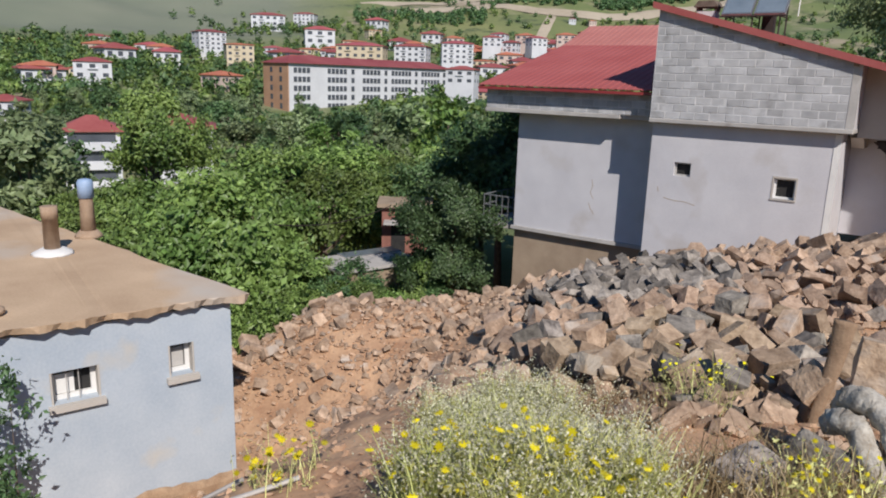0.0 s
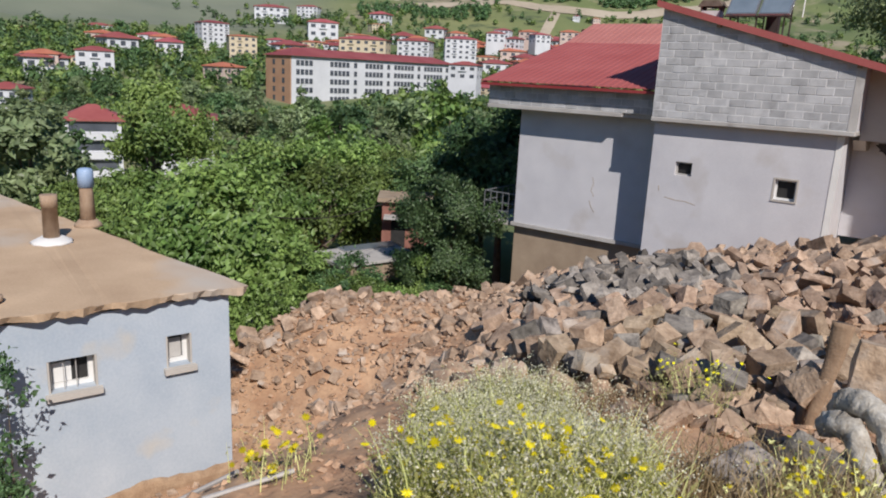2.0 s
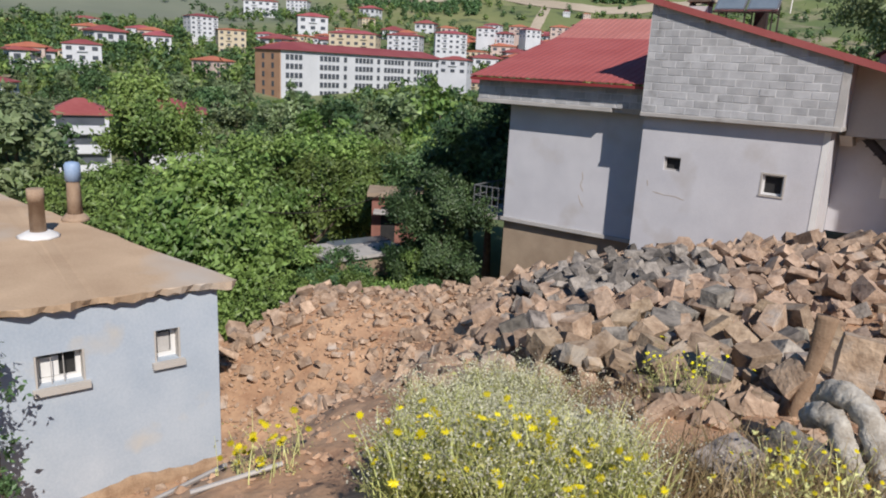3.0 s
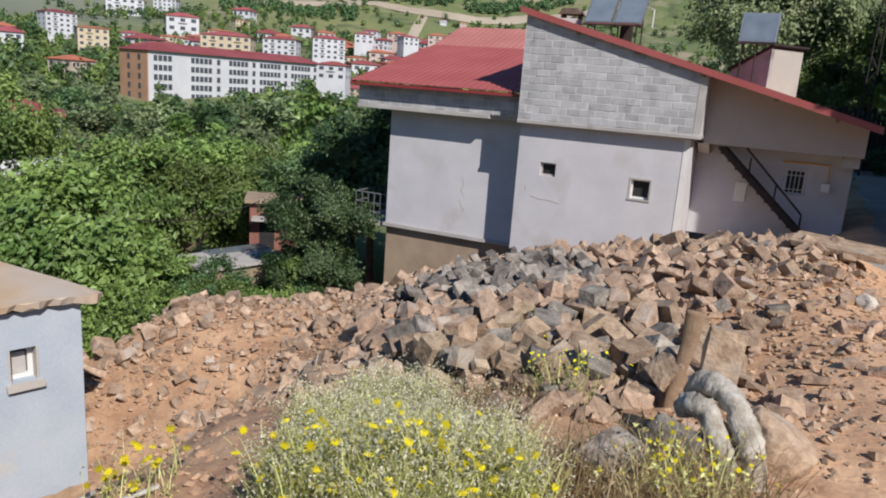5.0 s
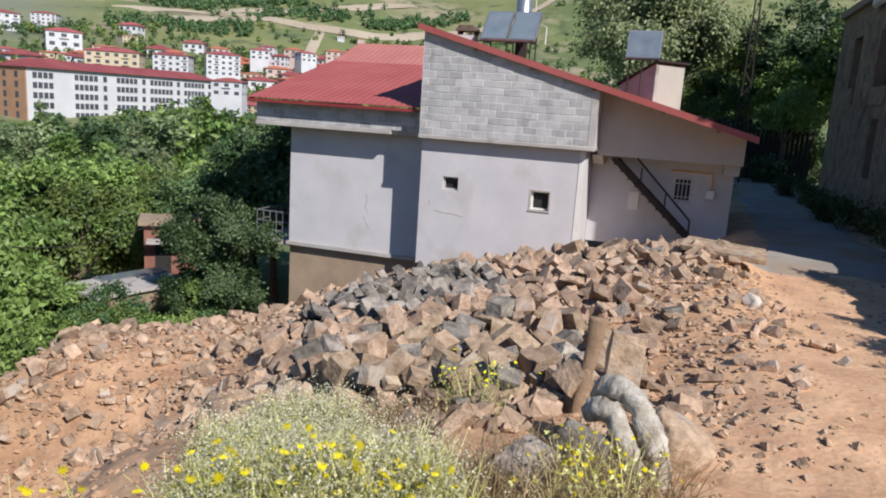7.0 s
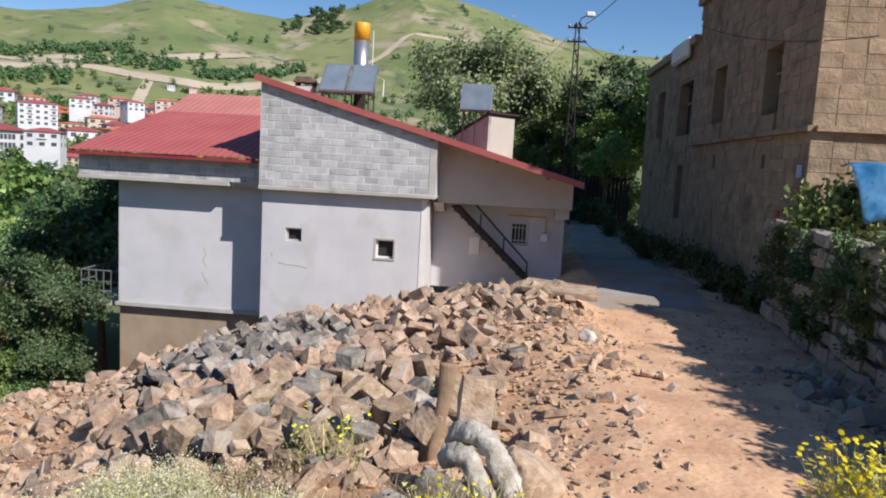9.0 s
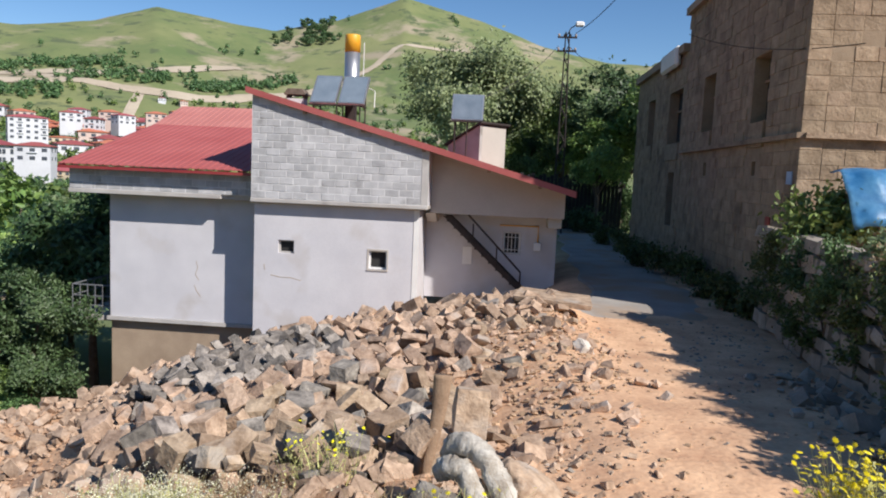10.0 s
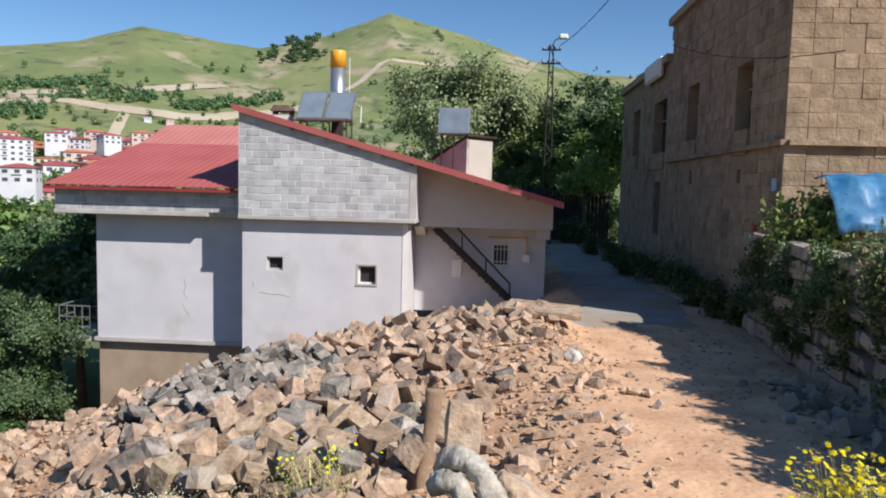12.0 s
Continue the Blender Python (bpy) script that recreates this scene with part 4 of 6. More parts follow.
walnuts = [make_tree("walnut_tree", 11 + i, 7.5, 3.6, 15000, 0.145, M_LEAF1 if i != 1 else M_LEAF2, lab, 210, spread=0.17, stir=0.6) for i, lab in enumerate(("bright green walnut tree in the yard below", "dark green dense tree beside the house", "leafy green fruit tree on the slope below"))]
mids = [make_tree("garden_tree", 31 + i, 8.0, 3.4, 3400, 0.30, mt, lab, 110, spread=0.19) for i, (mt, lab) in enumerate(((M_LEAF1, "green garden tree in the valley"), (M_LEAF2, "dark green garden tree in the valley"), (M_LEAF3, "grey green willow-like tree in the valley")))]
poplar = make_tree("poplar_tree", 51, 11, 1.5, 3200, 0.26, M_LEAF3, "slender grey green poplar", 120, 0.12)
fars = [make_tree("far_tree", 61 + i, 8.0, 3.6, 420, 1.0, mt, "small dark green tree among the town houses", 40) for i, mt in enumerate((M_LEAF1, M_LEAF2))]
backtree = make_tree("large_tree", 71, 11.5, 5.0, 30000, 0.165, M_LEAF4, "large airy grey green tree behind the house", 300)

for i, x, y, s, top in ((0, -18.5, 15.5, 1.0, -1.7), (1, -13.9, 21.7, 0.56, -2.4), (1, -13.7, 21.2, 0.5, -4.3), (2, -14.2, 20.7, 0.45, -5.2), (2, -17.4, 18.4, 0.36, -6.3), (1, -13.3, 20.2, 0.42, -5.9), (2, -14.6, 19.6, 0.40, -6.2), (0, -16.0, 19.0, 0.40, -5.8), (1, -16.2, 21.9, 0.42, -5.7), (0, -24.7, 17, 0.74, 0.4), (0, -24.2, 16.2, 0.85, -2.7), (2, -26.8, 16.4, 0.8, -3.6), (2, -25.5, 22.5, 1.0, -2.2), (1, -15.0, 26.8, 1.0, 0.2), (1, -16.2, 30.5, 1.2, 0.4), (2, -29, 24, 1.0, -5.0), (0, -31, 17, 1.0, -4.2), (2, -24.0, 31, 0.8, -3.0), (1, -13.5, 31, 1.0, -0.6), (0, -27, 31, 1.1, -2.4), (1, -37, 27, 1.0, -6.2), (2, -20.2, 33.5, 1.0, -2.0), (0, -22.3, 27.5, 0.85, -3.2), (2, -19.0, 19.0, 0.5, -5.2), (1, -16.6, 19.4, 0.45, -5.4), (0, -23.8, 25.0, 0.9, -3.0), (1, -18.0, 27.6, 0.9, -1.6)):
    plant(walnuts[i], x, y, s, 57 * i + 31 * y, z=top - 7.6 * s)
g = random.Random(21)
spots = []
for k in range(5000):
    az, r = g.uniform(-74, -13), 34 + 185 * g.random() ** 0.75
    x, y = 0.5 + r * math.sin(radians(az)), 1.2 + r * math.cos(radians(az))
    gap = 3.6 + r * 0.016
    if all((x - a) ** 2 + (y - b) ** 2 > gap * gap for a, b in spots) and not (-90 < x < -76 and 40 < y < 62) and not (-195 < x < -158 and 140 < y < 236) and not (-40 < x < -18 and y < 36) and not (r < 96 and (-64.5 < az < -59.5 or -59.5 < az < -52.5)):
        spots.append((x, y))
        if len(spots) > 165:
            break
def under_view(x, y, tall):
    """The scale at which a tree stays below the line of sight to the foot of the long building."""
    az, r = math.degrees(math.atan2(x - 0.5, y - 1.2)), math.hypot(x - 0.5, y - 1.2)
    if -50 < az < -32.5 and r > 80 and g.random() < 0.9:
        return max(0.25, (1.0 - 11.0 * r / 232 - gz(x, y)) / tall)
    return 9.0


for x, y in spots:
    r = math.hypot(x, y)
    s = min(g.uniform(0.7, 1.15), under_view(x, y, 8.3))
    if g.random() < 0.12:
        plant(poplar, x, y, s * 0.95, g.uniform(0, 360))
    else:
        plant(mids[g.choice((0, 1, 1, 2, 2))], x, y, s, g.uniform(0, 360), sz=s * g.uniform(0.85, 1.1))
plant(mids[2], -36, 17.5, 1.0, 80, z=-9.2)
plant(poplar, -43, 42, 1.0, 30, z=-10.6)
plant(poplar, -45.5, 42, 0.8, 130, z=-11)
plant(backtree, -2.4, 48, 1.0, 20, z=-1.7)
plant(walnuts[1], 5.8, 46, 1.15, 90, z=-1.0)
plant(walnuts[2], 5.2, 42, 0.75, 10, z=-1.4)
plant(walnuts[0], 0.8, 55, 1.0, 190, z=-1.5)
plant(walnuts[2], 3.6, 49.5, 1.0, 250, z=-1.6)
# added tree, mostly hidden by the stone building, to shade the gate
plant(walnuts[2], 8.7, 40.8, 1.1, 75, z=-0.9)
plant(walnuts[1], 7.6, 48, 1.2, 140, z=-1.6)
plant(walnuts[1], 2.2, 50, 0.7, 40, z=-1.8)

# ---------------------------------------------------------------- the town across the valley
def town_house(name, w, d, h, floors, bays, wall_m, roof_m, label, hip=1.8, strips=False, bands=False):
    """A block of flats or house at the origin, front along -y, with windows on front and both ends."""
    th = thing(name, (0, 0, 0), label, "building")
    wall = part("wall", boxed(-w / 2, w / 2, -d / 2, d / 2, -8, h), wall_m, th)
    e = 0.5
    bm = bmesh.new()
    lo = [bm.verts.new((sx * (w / 2 + e), sy * (d / 2 + e), h)) for sx, sy in ((-1, -1), (1, -1), (1, 1), (-1, 1))]
    up = [bm.verts.new((sx * (w / 2 + e), sy * (d / 2 + e), h + 0.25)) for sx, sy in ((-1, -1), (1, -1), (1, 1), (-1, 1))]
    k = max(0.5, w / 2 - d / 2)
    ra, rb = bm.verts.new((-k, 0, h + hip)), bm.verts.new((k, 0, h + hip))
    bm.faces.new(lo[::-1])
    for i in range(4):
        bm.faces.new((lo[i], lo[(i + 1) % 4], up[(i + 1) % 4], up[i]))
    bm.faces.new((up[0], up[1], rb, ra)), bm.faces.new((up[2], up[3], ra, rb)), bm.faces.new((up[1], up[2], rb)), bm.faces.new((up[3], up[0], ra))
    part("roof", bm, roof_m, th)
    fh = h / floors
    if bands:
        deep = mesh_of(boxed(-w * 0.42, w * 0.42, -0.05, 0.05, -fh * 0.2, fh * 0.26), M_WIN, "balcony_opening")
        rail = mesh_of(boxed(-w * 0.46, w * 0.46, -0.75, 0.0, -0.45, 0.45), wall_m, "balcony")
        for f in range(floors):
            piece("balcony_opening", deep, th, pose(0, -d / 2 - 0.03, fh * (f + 0.68)))
            piece("balcony", rail, th, pose(0, -d / 2, fh * (f + 0.22)))
        return th
    ww = w / bays * (0.62 if strips else 0.45)
    pane = mesh_of(boxed(-ww / 2, ww / 2, -0.06, 0.06, -fh * 0.22, fh * 0.22), M_WIN, "window")
    pane2 = mesh_of(boxed(-0.06, 0.06, -0.55, 0.55, -fh * 0.22, fh * 0.22), M_WIN, "window")
    slab = mesh_of(boxed(-ww * 0.9, ww * 0.9, -0.5, 0.1, -0.5, 0.0), wall_m, "balcony")
    for f in range(floors):
        z = fh * (f + 0.55)
        for i in range(bays):
            x = -w / 2 + w * (i + 0.5) / bays
            piece("window", pane, th, pose(x, -d / 2 - 0.02, z))
            if not strips and bays > 2 and i % 3 == 1 and f:
                piece("balcony", slab, th, pose(x, -d / 2 - 0.1, z - fh * 0.22))
        for sx in (-1, 1):
            for q in (-0.25, 0.25):
                piece("window", pane2, th, pose(sx * (w / 2 + 0.02), q * d, z))
    return th


kinds = [town_house("apartment_block", 17, 12, 11, 4, 5, M_WHITEWALL, M_TOWNRED, "white apartment block with red roof across the valley"),
         town_house("apartment_block", 22, 13, 9, 3, 6, M_YELLOWWALL, M_TOWNRED, "cream apartment block with red roof across the valley"),
         town_house("town_house", 13, 10, 6.5, 2, 3, M_WHITEWALL, M_TOWNRED, "white two-storey house with red roof"),
         town_house("town_house", 12, 10, 6, 2, 3, M_PINKWALL, M_TOWNORANGE, "pinkish house with orange roof"),
         town_house("town_house", 14, 11, 12, 4, 4, M_YELLOWWALL, M_TOWNORANGE, "tall cream house with low orange roof", 1.0),
         town_house("town_house", 7.5, 6.5, 5.2, 2, 3, M_WHITEWALL, M_TOWNRED, "small white house with bright red roof among trees", 1.5),
         town_house("apartment_block", 6.5, 6.5, 9.5, 4, 2, M_WHITEWALL, M_TOWNRED, "narrow white block with stacked balconies and steep red roof", 1.9, bands=True)]
used = set()
def settle(k, x, y, ztop, w=None, turn=None, hk=(11, 9, 6.5, 6, 12, 5.2, 9.5), wk=(17, 22, 13, 12, 14, 7.5, 6.5)):
    face = math.degrees(math.atan2(x - 0.5, y - 1.2)) * -1 if turn is None else turn
    s = (w / wk[k]) if w else 1.0
    m = Matrix.Translation((x, y, ztop - hk[k] * s)) @ pose(0, 0, 0, 0, 0, face)
    if k not in used:
        used.add(k)
        kinds[k].matrix_basis, kinds[k].scale = m, (s, s, s)
    else:
        copy_thing(kinds[k], m).scale = (s, s, s)


for k, x, y, zt, w, t in ((6, -83, 46, -5.6, 7.6, 61), (5, -81.6, 56.6, -5.2, 10.5, 54), (2, -382, 175, 12.7, 18, 40), (0, -393, 219, 18.2, 18, 60), (3, -234, 113, 1.8, 13, 50), (2, -228, 126, 3.5, 14, 60), (0, -305, 227, 20, 17, 75), (4, -258, 207, 12.8, 14.5, 60), (0, -424, 366, 42.5, 30, 50), (0, -421, 400, 45.3, 20, 30), (1, -222, 245, 15.3, 26, 30), (0, -205, 259, 15, 18, 25), (0, -184, 263, 16.3, 17, 40), (2, -321, 316, 27.5, 22, 50), (5, -146, 64, -5.1, 8, 40), (2, -204, 322, 22, 12, 35), (3, -195, 340, 24, 12, 20), (2, -183, 330, 22, 11, 60), (3, -172, 340, 24, 12, 30), (5, -190, 318, 19, 9, 10), (3, -166, 352, 26, 11, 40), (2, -214, 345, 25, 11, 15), (2, -137, 200, 4.5, 12, 20), (2, -277, 556, 0, 7, 20), (3, -262, 560, 0, 8, 50)):
    settle(k, x, y, (zt or gz(x, y) + 4.5) - 0.09 * w, w * 0.78, t)
g = random.Random(77)
for i in range(56):
    az = g.uniform(-66, -21)
    r = g.choice((g.uniform(290, 420), g.uniform(250, 520), g.uniform(420, 560)))
    x, y = 0.5 + r * math.sin(radians(az)), 1.2 + r * math.cos(radians(az))
    if (-200 < x < -140 and y < 240) or (az < -43 and r > 450):
        continue
    settle(g.choice((2, 3, 3, 4, 5, 1)), x, y, gz(x, y) + g.uniform(4.5, 6.5), g.uniform(9, 14), g.uniform(0, 90))
SMALL, HILL = [], []
for i in range(4400):
    az = g.uniform(-74, 8)
    r = g.uniform(215, 430) if i < 3100 else g.uniform(400, 640)
    x, y = polar(az, r)
    if az < -43 and r > 470:
        continue
    if fbm(np.array(x / 45), np.array(y / 45)) < (g.uniform(-0.34, -0.04) if r < 430 else g.uniform(-0.28, -0.03)) or (-196 < x < -155 and 140 < y < 236):
        continue
    s = g.uniform(0.45, 1.0)
    if len(SMALL) % 20 == 0 and r < 450:
        plant(fars[i % 2], x, y, s * 1.1, g.uniform(0, 360))
    SMALL.append((x, y, gz(x, y), s))
for i in range(130):
    x, y = -420 + g.gauss(0, 32), 372 + g.gauss(0, 24)
    SMALL.append((x, y, gz(x, y), g.uniform(0.6, 1.2)))
for i in range(900):
    az, r = g.uniform(-60, 10), g.uniform(640, 930)
    x, y = polar(az, r)
    k = fbm(np.array(x / 70), np.array(y / 70))
    if az < -43:
        continue
    if k > 0.09 or (r < 740 and k > -0.02) or g.random() < 0.02:
        HILL.append((x, y, gz(x, y), g.uniform(0.5, 1.1)))


for a0, a1, r0, r1, n in ((-41, -29, 712, 745, 190), (-32.5, -26, 664, 690, 80), (-24.5, -17, 650, 730, 120), (-43, -33, 600, 640, 120)):
    for i in range(n):
        az = g.uniform(a0, a1)
        x, y = polar(az, r0 + (r1 - r0) * (0.35 * g.random() + 0.65 * (az - a0) / (a1 - a0)) if a0 == -24.5 else g.uniform(r0, r1))
        HILL.append((x, y, gz(x, y), g.uniform(0.6, 1.2)))


def woods(name, spots, leaves, size, material, label, seed, tall=1.0):
    """Far trees, too many to count, in one mesh of leaf clumps."""
    q = np.random.RandomState(seed)
    sp = np.array(spots)
    n = len(sp) * leaves
    k = np.repeat(np.arange(len(sp)), leaves)
    d = q.normal(0, 1, (n, 3))
    d /= np.linalg.norm(d, axis=1)[:, None]
    sc = sp[k, 3][:, None]
    c = sp[k, :3] + d * q.rand(n, 1) ** 0.4 * sc * np.array([3.2, 3.2, 3.4 * tall]) + sc * np.array([0, 0, 3.6 * tall])
    V, F = leaf_cloud(seed, n, size, c, 0.01, 0, d + np.array([0, 0, 0.25]), 0.5)
    thing(name, (0, 0, 0), label, "trees", kind="stuff", data=from_arrays(name, V, F, material))


VALLEY = []
for i in range(1500):
    az, r = g.uniform(-74, -14), 85 + 150 * g.random()
    x, y = polar(az, r)
    if (-196 < x < -155 and 140 < y < 240) or (-94 < x < -72 and 38 < y < 68) or (r < 100 and (-64.5 < az < -59.5 or -59.5 < az < -52.5)):
        continue
    if len(VALLEY) < 430:
        VALLEY.append((x, y, gz(x, y) - 0.5, min(g.uniform(0.55, 0.95), under_view(x, y, 6.8))))
woods("valley_woods", VALLEY[::2], 150, 0.6, M_LEAF1, "green garden trees filling the valley", 311)
woods("valley_woods", VALLEY[1::2], 150, 0.6, M_LEAF2, "dark garden trees filling the valley", 312)
# leaf_cloud picks centres at random, which keeps the crowns evenly filled
woods("far_woods", [p for i, p in enumerate(SMALL) if i % 2], 48, 1.2, M_LEAF2, "dark green trees between the town houses", 301)
woods("far_woods", [p for i, p in enumerate(SMALL) if not i % 2], 48, 1.2, M_LEAF1, "green trees between the town houses", 302)
woods("far_woods", HILL, 45, 1.5, M_LEAF2, "dark scrub and trees on the hillside", 303)
for i in range(46):        # grove of dark pines on the shoulder of the hill
    az, r = g.gauss(-15.5, 1.3), g.uniform(850, 930)
    x, y = 0.5 + r * math.sin(radians(az)), 1.2 + r * math.cos(radians(az))
    plant(fars[1], x, y, g.uniform(0.9, 1.5), g.uniform(0, 360))

# long white school-like building
big = thing("long_building", (-178, 192, -12), "long white five-storey building with red roof and brown end wall", "building")
A, B = Vector((-172, 157, 0)), Vector((-163.5, 230, 0))
t_ = (B - A).normalized()
n_ = Vector((t_.y, -t_.x, 0))
def bp(u, w, z):
    p = A + t_ * u + n_ * w
    return Vector((p.x, p.y, z))
def bbox(u0, u1, w0, w1, z0, z1):
    bm = bmesh.new()
    vs = [bm.verts.new(bp(u, w, z)) for z in (z0, z1) for u, w in ((u0, w0), (u1, w0), (u1, w1), (u0, w1))]
    for f in ((3, 2, 1, 0), (4, 5, 6, 7), (0, 1, 5, 4), (1, 2, 6, 5), (2, 3, 7, 6), (3, 0, 4, 7)):
        bm.faces.new([vs[k] for k in f])
    bmesh.ops.recalc_face_normals(bm, faces=bm.faces)
    return bm
LEN, TOP = (B - A).length, 3.7
part("wall", bbox(0, LEN, -13, 0, -16, TOP), M_WHITEWALL, big)
part("end_wall", bbox(-0.4, 0, -13, 0.1, -16, TOP), M_BROWNWALL, big, "brown end wall")
bm = bmesh.new()
vs = [bm.verts.new(bp(u, w, z)) for u, w, z in ((-1, 1, TOP), (LEN + 1, 1, TOP), (LEN + 1, -14, TOP), (-1, -14, TOP), (5, -6.5, TOP + 2.5), (LEN - 5, -6.5, TOP + 2.5))]
for f in ((3, 2, 1, 0), (0, 1, 5, 4), (2, 3, 4, 5), (1, 2, 5), (3, 0, 4)):
    bm.faces.new([vs[k] for k in f])
part("roof", bm, M_TOWNRED, big, "red metal hipped roof")
pane = mesh_of(boxed(-0.62, 0.62, -0.08, 0.08, -0.8, 0.8), M_WIN, "window")
tw = math.degrees(math.atan2(t_.y, t_.x))
for f in range(5):
    z = TOP - 2.0 - f * 2.75
    u = 2.5
    while u < LEN - 2:
        bay = (u / 14.5) % 1
        if bay < 0.62 or 0.76 < bay < 0.84:
            q = bp(u, 0.05, z)
            piece("window", pane, big, pose(q.x, q.y, q.z, 0, 0, tw))
        u += 1.65
    for w in (-3.5, -8.5):
        q = bp(-0.42, w, z)
        piece("window", pane, big, pose(q.x, q.y, q.z, 0, 0, tw + 90) )
part("porch", bbox(27, 33, 0.1, 3, -12.5, -9.4), M_TOWNRED, big, "red entrance canopy")

# ---------------------------------------------------------------- rubble
def rock_mesh(seed, boxy, flat=0.8):
    """An angular stone about 1 m across: the hull of a broken block."""
    g = random.Random(seed)
    bm = bmesh.new()
    ax, ay, az = 0.5, 0.5 * g.uniform(0.55, 0.95), 0.5 * g.uniform(0.42, 0.9) * flat
    boxy *= g.uniform(0.35, 1.25)
    for sx in (-1, 1):
        for sy in (-1, 1):
            for sz in (-1, 1):
                k = [g.uniform(1 - boxy, 1.0) for _ in range(3)]
                bm.verts.new((sx * ax * k[0], sy * ay * k[1], sz * az * k[2]))
    for _ in range(g.choice((2, 3, 5))):
        d = Vector((g.gauss(0, 1), g.gauss(0, 1), g.gauss(0, 1))).normalized()
        k = g.uniform(0.9, 1.35)
        bm.verts.new((d.x * ax * k, d.y * ay * k, d.z * az * k))
    r = bmesh.ops.convex_hull(bm, input=bm.verts)
    bmesh.ops.delete(bm, geom=[v for v in bm.verts if not v.link_faces], context="VERTS")
    bmesh.ops.triangulate(bm, faces=bm.faces)
    return bm


def as_arrays(bm):
    bm.verts.index_update()
    V = np.array([v.co[:] for v in bm.verts])
    F = np.array([[v.index for v in f.verts] for f in bm.faces])
    bm.free()
    return V, F


ROCKS = [as_arrays(rock_mesh(100 + i, 0.5)) for i in range(26)]


def joined_rocks(name, P, S, material, label, seed=1, category="rubble"):
    """Many stones in one mesh: places P (n x 3) and sizes S."""
    g = np.random.RandomState(seed)
    low = np.array([1, 1, 0.6 if category in ("earth", "gravel") else 1.0])
    Vs, Fs, off = [], [], 0
    for i, (p, s) in enumerate(zip(P, S)):
        V, F = ROCKS[g.randint(len(ROCKS))]
        R = np.array(Euler(g.uniform(-0.9, 0.9, 2).tolist() + [g.uniform(0, 6.28)]).to_matrix())
        Vs.append((V * s * g.uniform(0.7, 1.3, 3)) @ R.T * low + p)
        Fs.append(F + off)
        off += len(V)
    me = from_arrays(name, np.concatenate(Vs), np.concatenate(Fs), material)
    return thing(name, (0, 0, 0), label, category, kind="stuff", data=me)


def scatter(seed, n, inside, smin, smax, power=2.5, sink=0.1, stack=0.0):
    """Random places on the ground where inside(x, y) gives a chance, with sizes."""
    g = np.random.RandomState(seed)
    x0, x1, y0, y1 = inside.box
    P, S = [], []
    while len(P) < n:
        x, y = g.uniform(x0, x1, 4000), g.uniform(y0, y1, 4000)
        ok = g.rand(4000) < inside(x, y)
        s = smin + (smax - smin) * g.rand(4000) ** power
        z = ground(x, y) + s * (0.5 - sink) * 0.5 + stack * g.rand(4000) ** 1.5
        k = np.nonzero(ok)[0]
        P += list(np.stack([x, y, z], 1)[k])
        S += list(s[k])
    return np.array(P[:n]), np.array(S[:n])


def packed(seed, n, inside, smin, smax, power=1.7, gap=0.40, layers=2, rise=0.16):
    """Stones side by side, the largest first, in layers that lie on one another, with dark gaps left between."""
    g = np.random.RandomState(seed)
    x0, x1, y0, y1 = inside.box
    P, S = [], []
    for layer in range(layers):
        here = []
        sizes = np.sort(smin + (smax - smin) * g.rand(n // layers) ** power)[::-1]
        for s in sizes:
            for _ in range(30):
                x, y = g.uniform(x0, x1), g.uniform(y0, y1)
                if g.rand() < inside(np.array(x), np.array(y)) - 0.25 * layer and all((x - a) ** 2 + (y - b) ** 2 > (gap * (s + c)) ** 2 for a, b, c in here):
                    here.append((x, y, s))
                    P.append((x, y, gz(x, y) + s * 0.24 + layer * rise + g.uniform(-0.03, 0.05)))
                    S.append(s)
                    break
    return np.array(P), np.array(S)


def area(box, fn):
    f = lambda x, y: fn(x, y)
    f.box = box
    return f


def crest(x):
    return 16.6 - 5.5 * sst(-7.5, -13, x)


def ell(x, y, cx, cy, rx, ry, soft=0.35):
    return sst(1 + soft, 1 - soft, np.hypot((x - cx) / rx, (y - cy) / ry))


slope = area((-13.5, 2.3, 6.5, 17.2), lambda x, y: sst(17.0, 16.0, y - crest(x) + 16.6) * sst(1.4, -0.8, x) * (1 - 0.6 * sst(-3, -6, x) * sst(9.5, 7.5, y)) * (0.6 + 0.4 * sst(0.0, 0.12, fbm(x * 0.7, y * 0.7) + 0.05)))
ridge = area((-13.0, 1.6, 10.5, 17.4), lambda x, y: np.exp(-((y - crest(x) + 0.5) / 0.75) ** 2))
grey = area((-6.4, -1.6, 10.6, 16.2), lambda x, y: ell(x, y, -3.95, 13.4, 1.75, 2.0))
mixed = area((-6.9, 1.2, 10.0, 16.6), lambda x, y: ell(x, y, -3.0, 13.0, 2.9, 2.9) * (1 - 0.8 * ell(x, y, -3.95, 13.4, 1.6, 1.8)))
near_heap = area((-3.8, 0.4, 7.0, 11.0), lambda x, y: ell(x, y, -1.55, 8.9, 1.8, 1.7))
mound = area((-1.0, 2.4, 8.5, 16.8), lambda x, y: ell(x, y, 0.5, 13, 1.7, 4.0) * 0.8)
lane = area((1.0, 5.6, 4.5, 17.0), lambda x, y: 0.12 + 0.88 * sst(3.0, 4.8, x))

